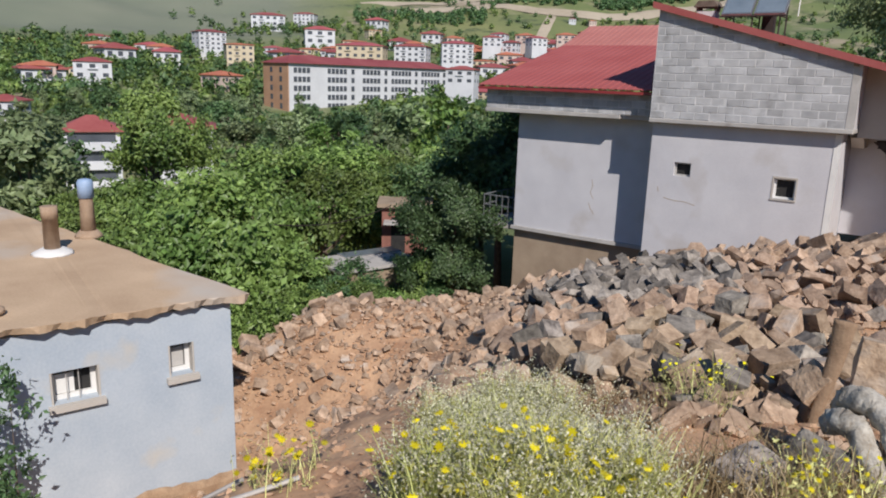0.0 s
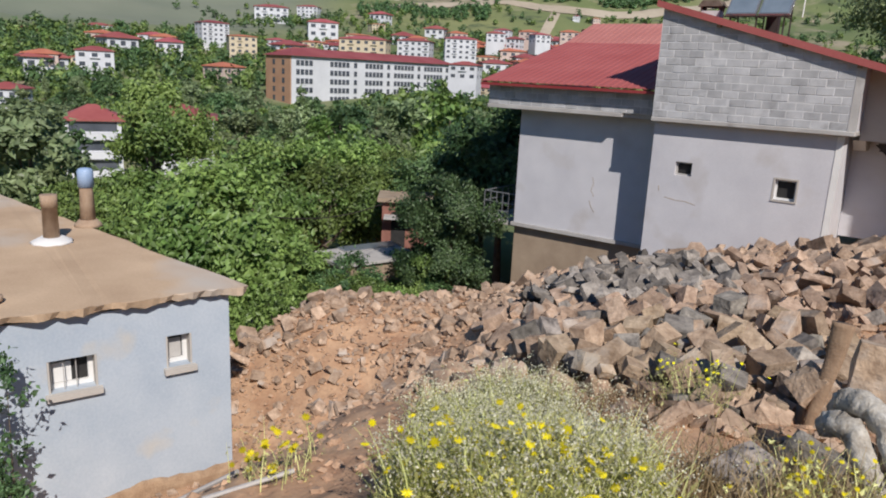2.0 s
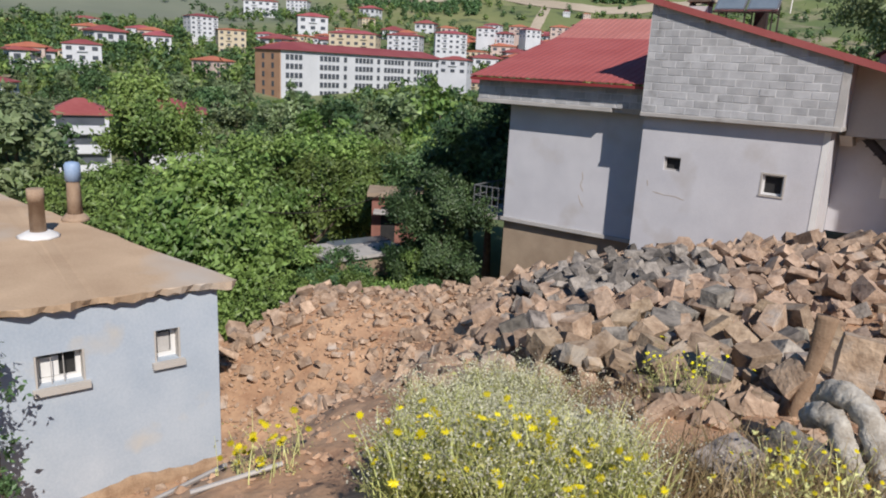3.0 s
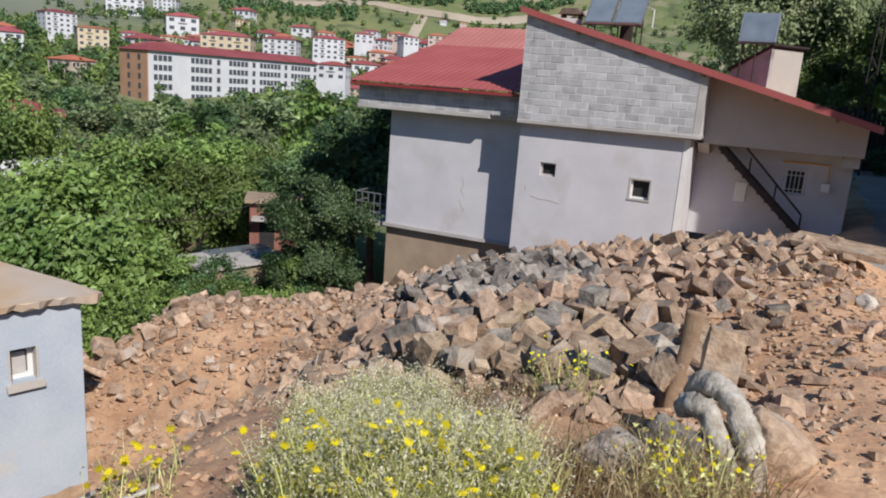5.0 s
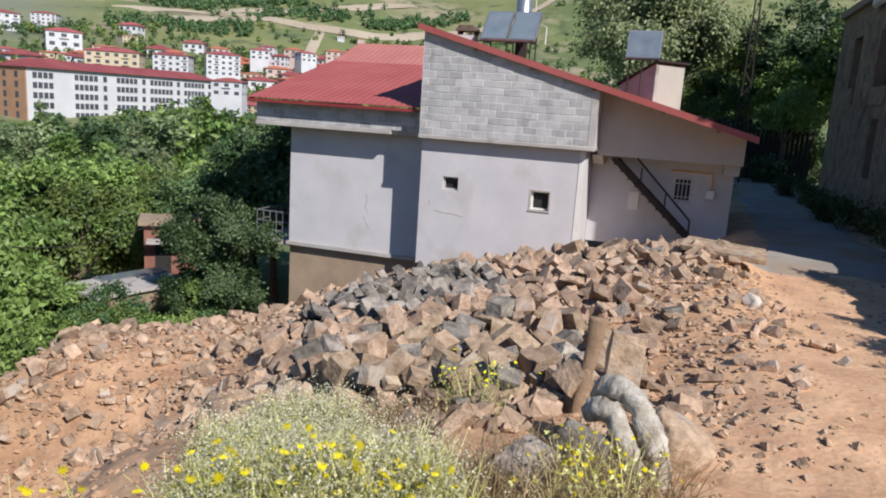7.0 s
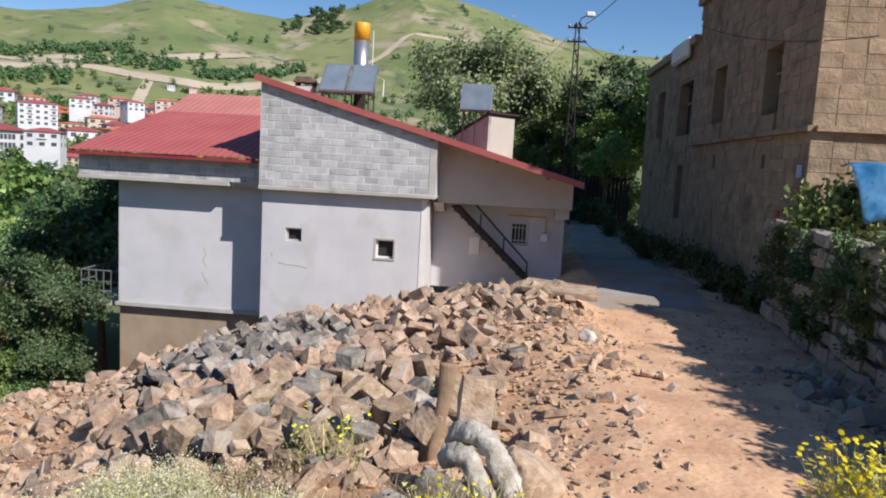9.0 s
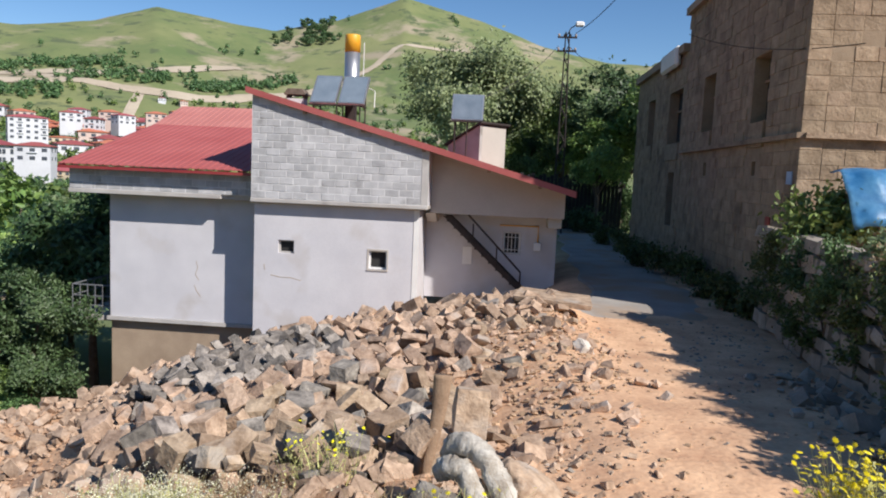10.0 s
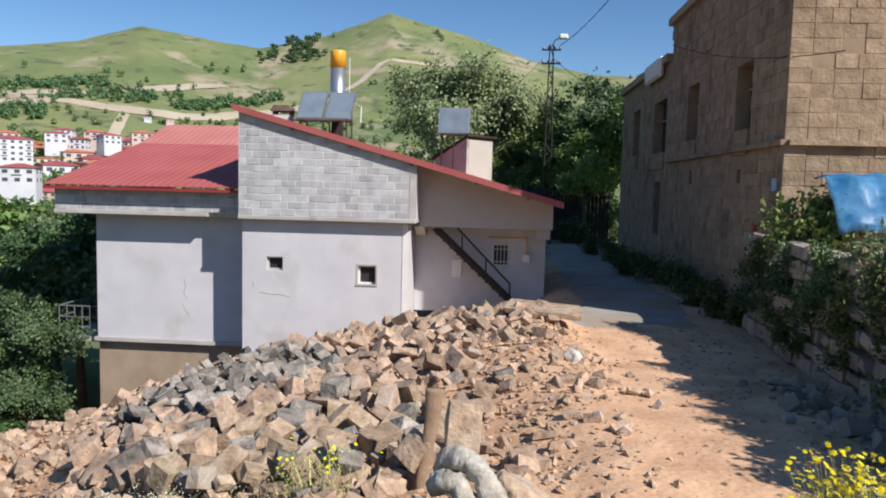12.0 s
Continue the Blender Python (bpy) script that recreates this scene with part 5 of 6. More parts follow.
heap = thing("rubble_heap", (-1.5, 9, -2), "heap of broken reddish building stones on loose earth", "rubble")
heap_meshes = []
for i in range(18):
    bm = rock_mesh(300 + i, 0.42, 1.0)
    bmesh.ops.bevel(bm, geom=list(bm.edges), offset=0.01, segments=1, affect="EDGES")
    heap_meshes.append(mesh_of(bm, M_RUB if i % 6 else M_GREY, "stone"))
g = random.Random(5)
P, S = packed(41, 330, near_heap, 0.14, 0.46, 1.7, 0.47, 2, 0.22)
for p, s in zip(P, S):
    piece("stone", heap_meshes[g.randrange(18)], heap, Matrix.Translation(p) @ pose(0, 0, 0, g.uniform(-35, 35), g.uniform(-35, 35), g.uniform(0, 360)) @ Matrix.Diagonal((s, s, s, 1)))
P, S = scatter(42, 46, area((-1.0, 2.2, 10.5, 16.8), lambda x, y: ell(x, y, 0.5, 13.8, 1.4, 2.5) * 0.8), 0.12, 0.40, 2.2, 0.2)
for p, s in zip(P, S):
    piece("stone", heap_meshes[g.choice((1, 2, 3, 5, 6, 7, 9, 10, 11))], heap, Matrix.Translation(p) @ pose(0, 0, 0, g.uniform(-30, 30), g.uniform(-30, 30), g.uniform(0, 360)) @ Matrix.Diagonal((s, s, s, 1)))
joined_rocks("rubble", *packed(53, 430, mixed, 0.12, 0.46, 1.9, 0.47, 2, 0.12), M_RUB, "reddish stones round the grey ones", 13)
joined_rocks("rubble", *packed(43, 560, grey, 0.14, 0.42, 1.5, 0.45, 2, 0.2), M_GREY, "dark grey broken basalt stones piled before the house", 3)
joined_rocks("rubble", *packed(44, 420, ridge, 0.14, 0.44, 1.6, 0.36, 1), M_RUB, "reddish stones along the crest of the slope", 4)
joined_rocks("rubble", *scatter(45, 4200, slope, 0.05, 0.34, 3.0, 0.15), M_RUB, "reddish stones strewn over the slope", 5)
joined_rocks("rubble", *scatter(46, 420, near_heap, 0.05, 0.17, 2, 0.2, 0.04), M_RUB, "smaller stones filling the heap", 6)
joined_rocks("clods", *scatter(47, 10500, slope, 0.02, 0.15, 2.2, 0.2), M_EARTHY, "loose clods of brown earth", 7, "earth")
joined_rocks("clods", *scatter(48, 2600, mound, 0.02, 0.11, 2.5, 0.2), M_EARTHY, "loose clods of brown earth on the mound", 8, "earth")
joined_rocks("rubble", *scatter(58, 330, area((-0.8, 2.6, 7.5, 16.6), lambda x, y: ell(x, y, 0.8, 12, 1.5, 4.2)), 0.05, 0.24, 2.6, 0.2), M_RUB, "small reddish stones strewn over the earth mound", 18)
joined_rocks("rubble", *scatter(59, 120, area((0.7, 2.2, 6.3, 9.0), lambda x, y: ell(x, y, 1.35, 7.6, 0.65, 1.1)), 0.03, 0.12, 2.2, 0.25), M_RUB, "patch of broken stone chips beside the boulder", 19)
joined_rocks("pebbles", *scatter(49, 1100, lane, 0.012, 0.085, 3.5, 0.2), M_RWALL, "grey pebbles and gravel on the dirt lane", 9, "gravel")
joined_rocks("clods", *scatter(52, 900, area((0.8, 4.6, 5.0, 17.0), lambda x, y: 0.5 + 0 * x), 0.01, 0.07, 3.0, 0.25), M_EARTHY, "crumbs of earth on the dirt lane", 12, "earth")
joined_rocks("rubble", *scatter(57, 120, area((3.3, 5.2, 6.0, 12.0), lambda x, y: sst(3.4, 4.6, x)), 0.06, 0.30, 1.8, 0.1), M_RWALL, "grey stones fallen at the foot of the retaining wall", 17)
foot = area((-8.8, -2.5, 4.0, 9.5), lambda x, y: 0.5 + 0 * x)
joined_rocks("clods", *scatter(50, 1500, foot, 0.02, 0.12, 3.0, 0.2), M_EARTHY, "crumbled earth beside the blue house", 10, "earth")

def shaped_rock(name, at, size, seed, material, label, turn=(0, 0, 0), rough=0.06, category="stone"):
    """A single larger stone, rounded and dented."""
    bm = bmesh.new()
    bmesh.ops.create_icosphere(bm, subdivisions=4, radius=0.5)
    o = Vector((seed * 3.7, seed * 1.3, 0))
    for v in bm.verts:
        p = v.co.copy()
        q = Vector([math.copysign(abs(c * 2) ** 0.55, c) / 2 for c in p])
        k = 1 + 2.2 * rough * noise.noise(p * 2.2 + o) + rough * noise.noise(p * 6 + o)
        v.co = Vector((q.x * size[0], q.y * size[1], q.z * size[2])) * k
    for f in bm.faces:
        f.smooth = True
    bm.transform(Matrix.Translation(at) @ pose(0, 0, 0, *turn))
    return thing(name, (at[0], at[1], at[2] - size[2] / 2), label, category, data=mesh_of(bm, material, name))


bm = rock_mesh(907, 0.08, 1.0)
bmesh.ops.bevel(bm, geom=list(bm.edges), offset=0.012, segments=1, affect="EDGES")
bm.transform(Matrix.Translation((0.225, 7.62, -1.19)) @ pose(0, 0, 0, -10, 4, 6) @ Matrix.Diagonal((0.31, 0.30, 1.0, 1)))
thing("stone_block", (0.33, 7.7, -1.6), "large upright reddish building stone by the post", "stone", data=mesh_of(bm, M_RUB, "stone_block"))
def hull_rock(name, at, size, seed, material, label, turn, boxy=0.4):
    bm = rock_mesh(seed, boxy, 1.0)
    bmesh.ops.bevel(bm, geom=list(bm.edges), offset=0.03, segments=2, affect="EDGES")
    bmesh.ops.triangulate(bm, faces=bm.faces)
    bmesh.ops.subdivide_edges(bm, edges=list(bm.edges), cuts=2, use_grid_fill=True)
    for v in bm.verts:
        v.co += v.co.normalized() * 0.05 * noise.noise(v.co * 4 + Vector((seed, 0, 0))) + v.co.normalized() * 0.02 * noise.noise(v.co * 11)
    bm.transform(Matrix.Translation(at) @ pose(0, 0, 0, *turn) @ Matrix.Diagonal((*size, 1)))
    return thing(name, (at[0], at[1], at[2] - size[2] / 2), label, "stone", data=mesh_of(bm, material, name))


shaped_rock("boulder", (0.68, 6.42, -1.42), (0.50, 0.42, 0.46), 911, M_RUB, "reddish boulder beside the bleached trunk", (10, 32, 20), 0.09)
hull_rock("boulder", (-0.26, 5.62, -1.46), (0.48, 0.40, 0.48), 912, M_GREY, "grey boulder in dry grass", (10, -15, 60))
hull_rock("boulder", (0.07, 6.02, -1.38), (0.42, 0.36, 0.44), 914, M_GREY, "grey boulder in dry grass", (0, 25, 10))
hull_rock("boulder", (1.75, 12.6, -1.70), (0.42, 0.34, 0.44), 918, M_PALE, "pale limestone lump on the mound", (25, 30, 40), 0.7)
bm = rock_mesh(771, 0.2, 1.0)
bmesh.ops.bevel(bm, geom=list(bm.edges), offset=0.01, segments=1, affect="EDGES")
bm.transform(Matrix.Translation((1.45, 16.0, gz(1.2, 16.0) + 0.14)) @ pose(0, 0, 0, 3, 3, -8) @ Matrix.Diagonal((1.7, 1.1, 0.24, 1)))
thing("concrete_slab", (1.5, 16.1, -1.8), "broken brownish concrete slab on top of the mound", "slab", data=mesh_of(bm, M_RUB, "concrete_slab"))

def eased(pts, k=9):
    """A smooth line through points."""
    P = [Vector(p) for p in pts]
    P = [P[0] * 2 - P[1]] + P + [P[-1] * 2 - P[-2]]
    out = []
    for a, b, c, d in zip(P, P[1:], P[2:], P[3:]):
        for i in range(k):
            t = i / k
            out.append(0.5 * (2 * b + (c - a) * t + (2 * a - 5 * b + 4 * c - d) * t * t + (3 * b - a - 3 * c + d) * t ** 3))
    return out + [P[-2]]


def gnarled(pts, r, r2, seed, squash=1.0):
    bm = bar(eased(pts), r, 14, r2, squash)
    o = Vector((seed, 0, 0))
    for v in bm.verts:
        v.co += Vector([noise.noise(v.co * 9 + o + Vector((0, 0, 5 * k))) for k in range(3)]) * r * 0.30 + Vector([noise.noise(v.co * 26 + o + Vector((0, 0, 5 * k))) for k in range(3)]) * r * 0.22
    for f in bm.faces:
        f.smooth = True
    return bm


post = thing("wooden_post", (-0.16, 7.35, -1.75), "weathered leaning timber post in the rubble", "post",
             data=mesh_of(gnarled([(-0.17, 7.30, -1.95), (-0.13, 7.34, -1.6), (-0.06, 7.40, -1.15), (-0.03, 7.43, -0.80)], 0.012, 0.05, 3, 1.75), M_WOOD, "wooden_post"))
log = thing("bleached_trunk", (0.2, 6.3, -1.6), "bleached bent double tree trunk arching over the rocks", "trunk")
part("limb", gnarled([(0.12, 6.5, -1.12), (0.22, 6.38, -1.02), (0.35, 6.28, -1.03), (0.48, 6.15, -1.14), (0.57, 6.03, -1.32), (0.63, 5.95, -1.62)], 0.092, 0.085, 1), M_BLEACH, log)
part("limb", gnarled([(0.08, 6.36, -1.22), (0.16, 6.26, -1.15), (0.27, 6.16, -1.17), (0.37, 6.05, -1.3), (0.44, 5.97, -1.48), (0.48, 5.9, -1.75)], 0.085, 0.075, 7), M_BLEACH, log)
for a, b in (((-4.75, 4.05, 0), (-3.92, 4.56, 0)), ((-3.62, 4.0, 0), (-3.30, 4.62, 0))):
    pa, pb = Vector(a), Vector(b)
    pa.z, pb.z = gz(pa.x, pa.y) + 0.05, gz(pb.x, pb.y) + 0.05
    thing("wooden_lath", pa, "pale thin wooden lath lying on the earth", "lath", data=mesh_of(bar([pa, pb], 0.02, 6), M_CONC, "wooden_lath"))


# ---------------------------------------------------------------- weeds and flowers
def stalks(seed, n, inside, h0, h1, width=0.006, lean=0.35):
    """Thin bent stalks, as ribbons of three quads, and their tips."""
    P, S = scatter(seed, n, inside, h0, h1, 1.2)
    g = np.random.RandomState(seed)
    P[:, 2] = ground(P[:, 0], P[:, 1]) - 0.03
    d = g.normal(0, lean, (n, 3))
    d[:, 2] = 1
    side = np.stack([np.cos(g.uniform(0, 6.28, n)), np.sin(g.uniform(0, 6.28, n)), np.zeros(n)], 1) * width
    V = []
    for k, w in ((0, 1.0), (0.4, 0.8), (0.75, 0.6), (1.0, 0.25)):
        c = P + d * (S * k)[:, None] * np.array([k, k, 1])
        V += [c - side * w, c + side * w]
    V = np.stack(V, 1)
    i = np.arange(n) * 8
    F = np.concatenate([np.stack([i + a, i + a + 1, i + a + 3, i + a + 2], 1) for a in (0, 2, 4)])
    return V.reshape(-1, 3), F, P + d * S[:, None] * 1.0, P, S, d


def bits(seed, centres, spread, size, n):
    return leaf_cloud(seed, n, size, centres, spread)


def flower_heads(seed, tips, r):
    """Yellow heads: a dished disc of eight petals with a raised middle."""
    g = np.random.RandomState(seed)
    Vs, Fs = [], []
    for t in tips:
        nrm = Vector((g.normal(0.25, 0.4), g.normal(-0.35, 0.4), 1)).normalized()
        u = nrm.orthogonal().normalized()
        v = nrm.cross(u)
        o = len(Vs)
        rr = r * g.uniform(0.7, 1.2)
        Vs.append(Vector(t) + nrm * rr * 0.35)
        for k in range(16):
            a = math.pi * k / 8
            q = rr * (1.0 if k % 2 else 0.62)
            Vs.append(Vector(t) + (u * math.cos(a) + v * math.sin(a)) * q + nrm * rr * (0.1 if k % 2 else 0.0))
        Fs += [(o, o + 1 + k, o + 1 + (k + 1) % 16) for k in range(16)]
    return np.array([tuple(v) for v in Vs]), np.array(Fs)


def weed_patch(seed, inside, n, h0, h1, label, pale=0, yellow=0, stalk_m=None, leaves=0, head=0.028, lean=0.3, to_y=99.0):
    V, F, tips, base, S, d = stalks(seed, n, inside, h0, h1, 0.004, lean)
    root = thing("weed_patch", (0, 0, 0), label, "weeds", kind="stuff", data=from_arrays("weed_patch", V, F, stalk_m or M_WEED))
    g = np.random.RandomState(seed + 1)
    def add(name, V, F, m):
        ob = new(name, from_arrays(name, V, F, m))
        ob.parent = root
    if leaves:
        k = g.randint(0, n, leaves)
        u = g.rand(leaves, 1)
        c = base[k] + d[k] * S[k][:, None] * u * np.concatenate([u, u, np.ones_like(u)], 1)
        add("leaves", *bits(seed + 2, c, 0.02, 0.022, leaves), stalk_m or M_WEED)
    if pale:
        k = g.randint(0, n, pale)
        add("pale_flowers", *bits(seed + 3, tips[k], 0.03, 0.0105, pale), M_PALEFL)
    if yellow:
        k = g.permutation(np.nonzero(base[:, 1] < to_y)[0])[:yellow]
        add("yellow_flowers", *flower_heads(seed + 4, tips[k] + np.array([0, 0, 0.02]), head), M_YELLOW)
    return root


def along_slope(x, y, cx, cy, ru, rv):
    """An oval that lies down the slope, ragged at its edge."""
    u, v = (y - cy - x + cx) * 0.7071, (x - cx + y - cy) * 0.7071
    return sst(1.3, 0.75, np.hypot(u / ru, v / rv) + 0.5 * fbm(x * 2.6, y * 2.6))


bush = area((-2.9, 0.2, 2.9, 6.4), lambda x, y: along_slope(x, y, -1.30, 4.55, 1.05, 0.66) * (0.25 + sst(-0.1, 0.1, fbm(x * 3, y * 3))))
weed_patch(201, bush, 6500, 0.18, 0.44, "dense pale green weeds with tiny white blossoms and yellow flowers", 24000, 200, leaves=17000, head=0.027, to_y=4.55)
straw = area((-3.9, -0.8, 4.3, 7.4), lambda x, y: along_slope(x, y, -2.2, 5.75, 0.95, 0.62) * (0.15 + sst(-0.06, 0.12, fbm(x * 3, y * 3))))
weed_patch(205, straw, 2300, 0.14, 0.38, "pale straw coloured weeds with whitish seed heads", 15000, 0, leaves=2500, lean=0.4)
weed_patch(211, area((-4.1, -2.8, 4.0, 5.3), lambda x, y: ell(x, y, -3.5, 4.65, 0.36, 0.34)), 70, 0.12, 0.45, "thin stalks with bright yellow daisies", 0, 26, leaves=200, head=0.036)
weed_patch(221, area((-0.7, 0.9, 4.3, 6.6), lambda x, y: ell(x, y, 0.0, 5.3, 0.7, 0.9)), 1500, 0.18, 0.45, "dry brown grass round the boulders", 300, 0, M_DRY, 600, lean=0.45)
weed_patch(231, area((-0.2, 0.9, 4.6, 6.2), lambda x, y: ell(x, y, 0.25, 5.35, 0.35, 0.5)), 160, 0.25, 0.5, "green stalks with small yellow flowers by the trunk", 0, 60, leaves=700, head=0.018)
weed_patch(241, area((-1.6, -0.7, 6.6, 7.6), lambda x, y: ell(x, y, -1.05, 7.05, 0.3, 0.25)), 70, 0.3, 0.55, "yellow flowering weed at the foot of the heap", 0, 24, leaves=300, head=0.02)
weed_patch(251, area((-3.2, -1.0, 5.6, 7.4), lambda x, y: ell(x, y, -2.0, 6.5, 0.9, 0.6)), 1000, 0.10, 0.30, "dry straw coloured grass on the slope", 1500, 0, M_DRY, 400, lean=0.5)
weed_patch(261, area((1.8, 2.9, 4.3, 5.6), lambda x, y: ell(x, y, 2.38, 4.95, 0.15, 0.18)), 300, 0.5, 0.92, "tall yellow flowering weed at the lane side", 0, 300, leaves=2200, head=0.021, lean=0.16)

# ---------------------------------------------------------------- retaining wall beside the lane
def wx(y):
    return 4.28 + 0.094 * y

ret = thing("retaining_wall", (5.3, 11, -2), "rough pale stone retaining wall overgrown with plants", "wall", kind="structure")
bm = bmesh.new()
prof = [(wx(y) + 0.14, y) for y in (4.0, 8, 12, 17.15)] + [(wx(y) + 0.55, y) for y in (17.15, 12, 8, 4.0)]
core = part("wall_core", prism(prof, "z", -2.6, -0.12), M_STONEJ, ret)
stone_v = [mesh_of(rock_mesh(500 + i, 0.22, 1.0), M_RWALL, "stone") for i in range(8)]
g = random.Random(15)
z = -1.95
while z < -0.1:
    h = g.uniform(0.24, 0.34)
    y = 7.6 + g.uniform(0, 0.3)
    while y < 17.0:
        w = g.uniform(0.28, 0.55)
        piece("stone", stone_v[g.randrange(8)], core, pose(wx(y + w / 2) + 0.14 + g.uniform(-0.05, 0.05), y + w / 2, z + h / 2, g.uniform(-9, 9), g.uniform(-9, 9), g.uniform(-12, 12) + 84.6) @ Matrix.Diagonal((w * 1.06, 0.42, h * 1.2, 1)))
        y += w
    z += h


def shrub(name, at, rx, rz, n, leaf, seed, material, label, category="shrub", clumps=40):
    th = thing(name, at, label, category)
    cs = crown_centres(seed, clumps, rx, rz, 0.0) + np.array(at) + np.array([0, 0, rz * 0.8])
    g = random.Random(seed)
    bm = bmesh.new()
    for i in range(8):
        c = Vector(cs[g.randrange(len(cs))])
        tube(bm, [at, Vector(at).lerp(c, 0.5) + Vector((0, 0, 0.1)), c], 0.018, 5, 0.004)
    part("stem", bm, M_BARK, th)
    V, F = leaf_cloud(seed, n, leaf, cs, 0.16 * rx, 0.2)
    me = from_arrays("foliage", V - np.array(at), F, material)
    ob = new("foliage", me)
    ob.parent = th
    return th


shrub("shrub", (6.4, 15.0, -0.15), 0.8, 0.68, 3400, 0.085, 601, M_LEAF1, "bright green shrub on top of the retaining wall")
shrub("shrub", (5.75, 11.3, -0.15), 0.6, 0.35, 1500, 0.06, 602, M_LEAF3, "green added weeds on the near wall top that shade the lane")
shrub("shrub", (5.5, 10.2, -0.15), 0.6, 0.3, 1500, 0.05, 603, M_DRY, "dry grass tuft on top of the retaining wall")
for i, (y, z0, s) in enumerate(((16.6, -1.5, 0.6), (15.8, -0.9, 0.5), (15.2, -1.4, 0.55), (14.2, -0.8, 0.45), (13.5, -1.6, 0.5), (12.9, -1.3, 0.5), (12.0, -0.75, 0.5), (11.5, -1.5, 0.45), (10.5, -0.9, 0.5), (10.0, -0.45, 0.5), (9.7, -0.7, 0.6), (9.3, -1.5, 0.5), (8.8, -0.9, 0.55))):
    shrub("wall_plant", (wx(y) + 0.02, y, z0), s * 0.95, s * 1.25, 1900, 0.045, 620 + i, M_IVY if i % 3 else M_LEAF2, "dark green plants hanging on the retaining wall", "plant", 24)
for i, (x, y, s) in enumerate(((5.25, 16.6, 0.5), (5.2, 18.2, 0.62), (5.15, 20.2, 0.7), (5.0, 22.0, 0.8), (4.6, 23.6, 0.7), (5.3, 15.7, 0.4), (4.7, 28.0, 0.8), (4.3, 30.5, 0.7))):
    x, y = kx(x, y)
    shrub("shrub", (x, y, gz(x, y)), s, s * 0.7, 1500, 0.07, 640 + i, M_IVY, "dark weeds along the foot of the stone building")

tarp = thing("tarpaulin_cover", (6.2, 12.9, 0), "crumpled blue tarpaulin over a low stack", "tarpaulin")
bm = bmesh.new()
n, k = 26, 14
vs = []
for i in range(n):
    for j in range(k):
        u, v = i / (n - 1), j / (k - 1)
        x = 5.65 + 2.4 * u
        top = 1.34 - 0.05 * u
        z = top - 1.55 * max(0, 0.62 - v) ** 1.2 + 0.07 * noise.noise(Vector((u * 6, v * 5, 2))) - 0.25 * max(0, 0.08 - u) * 4
        vs.append(bm.verts.new((x + 0.04 * noise.noise(Vector((u * 5, v * 7, 8))), 12.55 + 1.1 * v + 0.10 * noise.noise(Vector((u * 8, v * 6, 5))), z)))
for i in range(n - 1):
    for j in range(k - 1):
        bm.faces.new((vs[i * k + j], vs[(i + 1) * k + j], vs[(i + 1) * k + j + 1], vs[i * k + j + 1]))
bmesh.ops.solidify(bm, geom=list(bm.faces), thickness=0.015)
for f in bm.faces:
    f.smooth = True
part("sheet", bm, M_TARP, tarp)
tarp.matrix_basis = Matrix.Translation(eye_) @ Matrix.Scale(1.12, 4) @ Matrix.Translation(-eye_) @ tarp.matrix_basis
part("plinth", boxed(5.85, 8.0, 13.2, 13.6, -0.3, 0.9), M_STONEJ, tarp)

# ---------------------------------------------------------------- lane end, pole and wires
# shade of the trees is put into the planks' near-black colour
gate = thing("plank_gate", (3.2, 44, -2), "plank gate at the end of the lane, near black for tree shade", "gate")
for i in range(34):
    x = -0.6 + i * 0.22
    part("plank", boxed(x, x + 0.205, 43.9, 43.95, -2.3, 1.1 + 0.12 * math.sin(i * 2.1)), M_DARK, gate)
for zz in (-1.2, 0.5):
    part("crossbar", boxed(-0.6, 6.9, 43.952, 44.02, zz, zz + 0.12), M_BARK, gate)
shrub("shrub", (4.6, 41.5, -2.1), 1.1, 0.9, 2200, 0.10, 660, M_LEAF2, "dark shrub before the plank gate")
shrub("shrub", (2.6, 43.0, -2.1), 0.9, 1.3, 2200, 0.10, 661, M_LEAF2, "dark shrub before the plank gate")

for i, x in enumerate((0.6, 2.4, 4.2, 6.0, 7.6)):
    shrub("shrub", (x, 45.2 + 0.4 * (i % 2), -2.1), 1.5, 1.7, 1600, 0.13, 670 + i, M_LEAF2, "dark hedge behind the plank gate")
# mostly unseen shrubs, added so the near wall throws a longer shadow
for i, y in enumerate((3.9, 4.7, 5.5, 6.3, 7.1, 7.9, 8.5, 9.2)):
    shrub("shrub", (wx(y) + (0.35 if y < 8.6 else 0.5), y, -0.14), 0.5, 0.5 if y < 8.6 else 0.3, 2200, 0.055, 710 + i, M_DRY if i % 2 else M_LEAF3, "added weeds on the near wall top that shade the lane")

pole = thing("lattice_pole", (2.95, 40, -2.1), "slender steel lattice power pole with a street lamp", "power pole")
H0, H1 = -2.2, 8.5
def leg(sx, sy, z):
    w = 0.26 - 0.17 * (z - H0) / (H1 - H0)
    return Vector((2.95 + sx * w, 40 + sy * w, z))
for sx in (-1, 1):
    for sy in (-1, 1):
        part("leg", bar([leg(sx, sy, H0), leg(sx, sy, H1)], 0.035, 4, 0.028), M_STEEL, pole)
for i in range(17):
    z0, z1 = H0 + i * 0.63, H0 + (i + 1) * 0.63
    f = 1 if i % 2 else -1
    bm = bmesh.new()
    tube(bm, [leg(-f, -1, z0), leg(f, -1, z1)], 0.018, 4), tube(bm, [leg(-f, 1, z0), leg(f, 1, z1)], 0.018, 4)
    tube(bm, [leg(-1, -f, z0), leg(-1, f, z1)], 0.018, 4), tube(bm, [leg(1, -f, z0), leg(1, f, z1)], 0.018, 4)
    part("brace", bm, M_STEEL, pole)
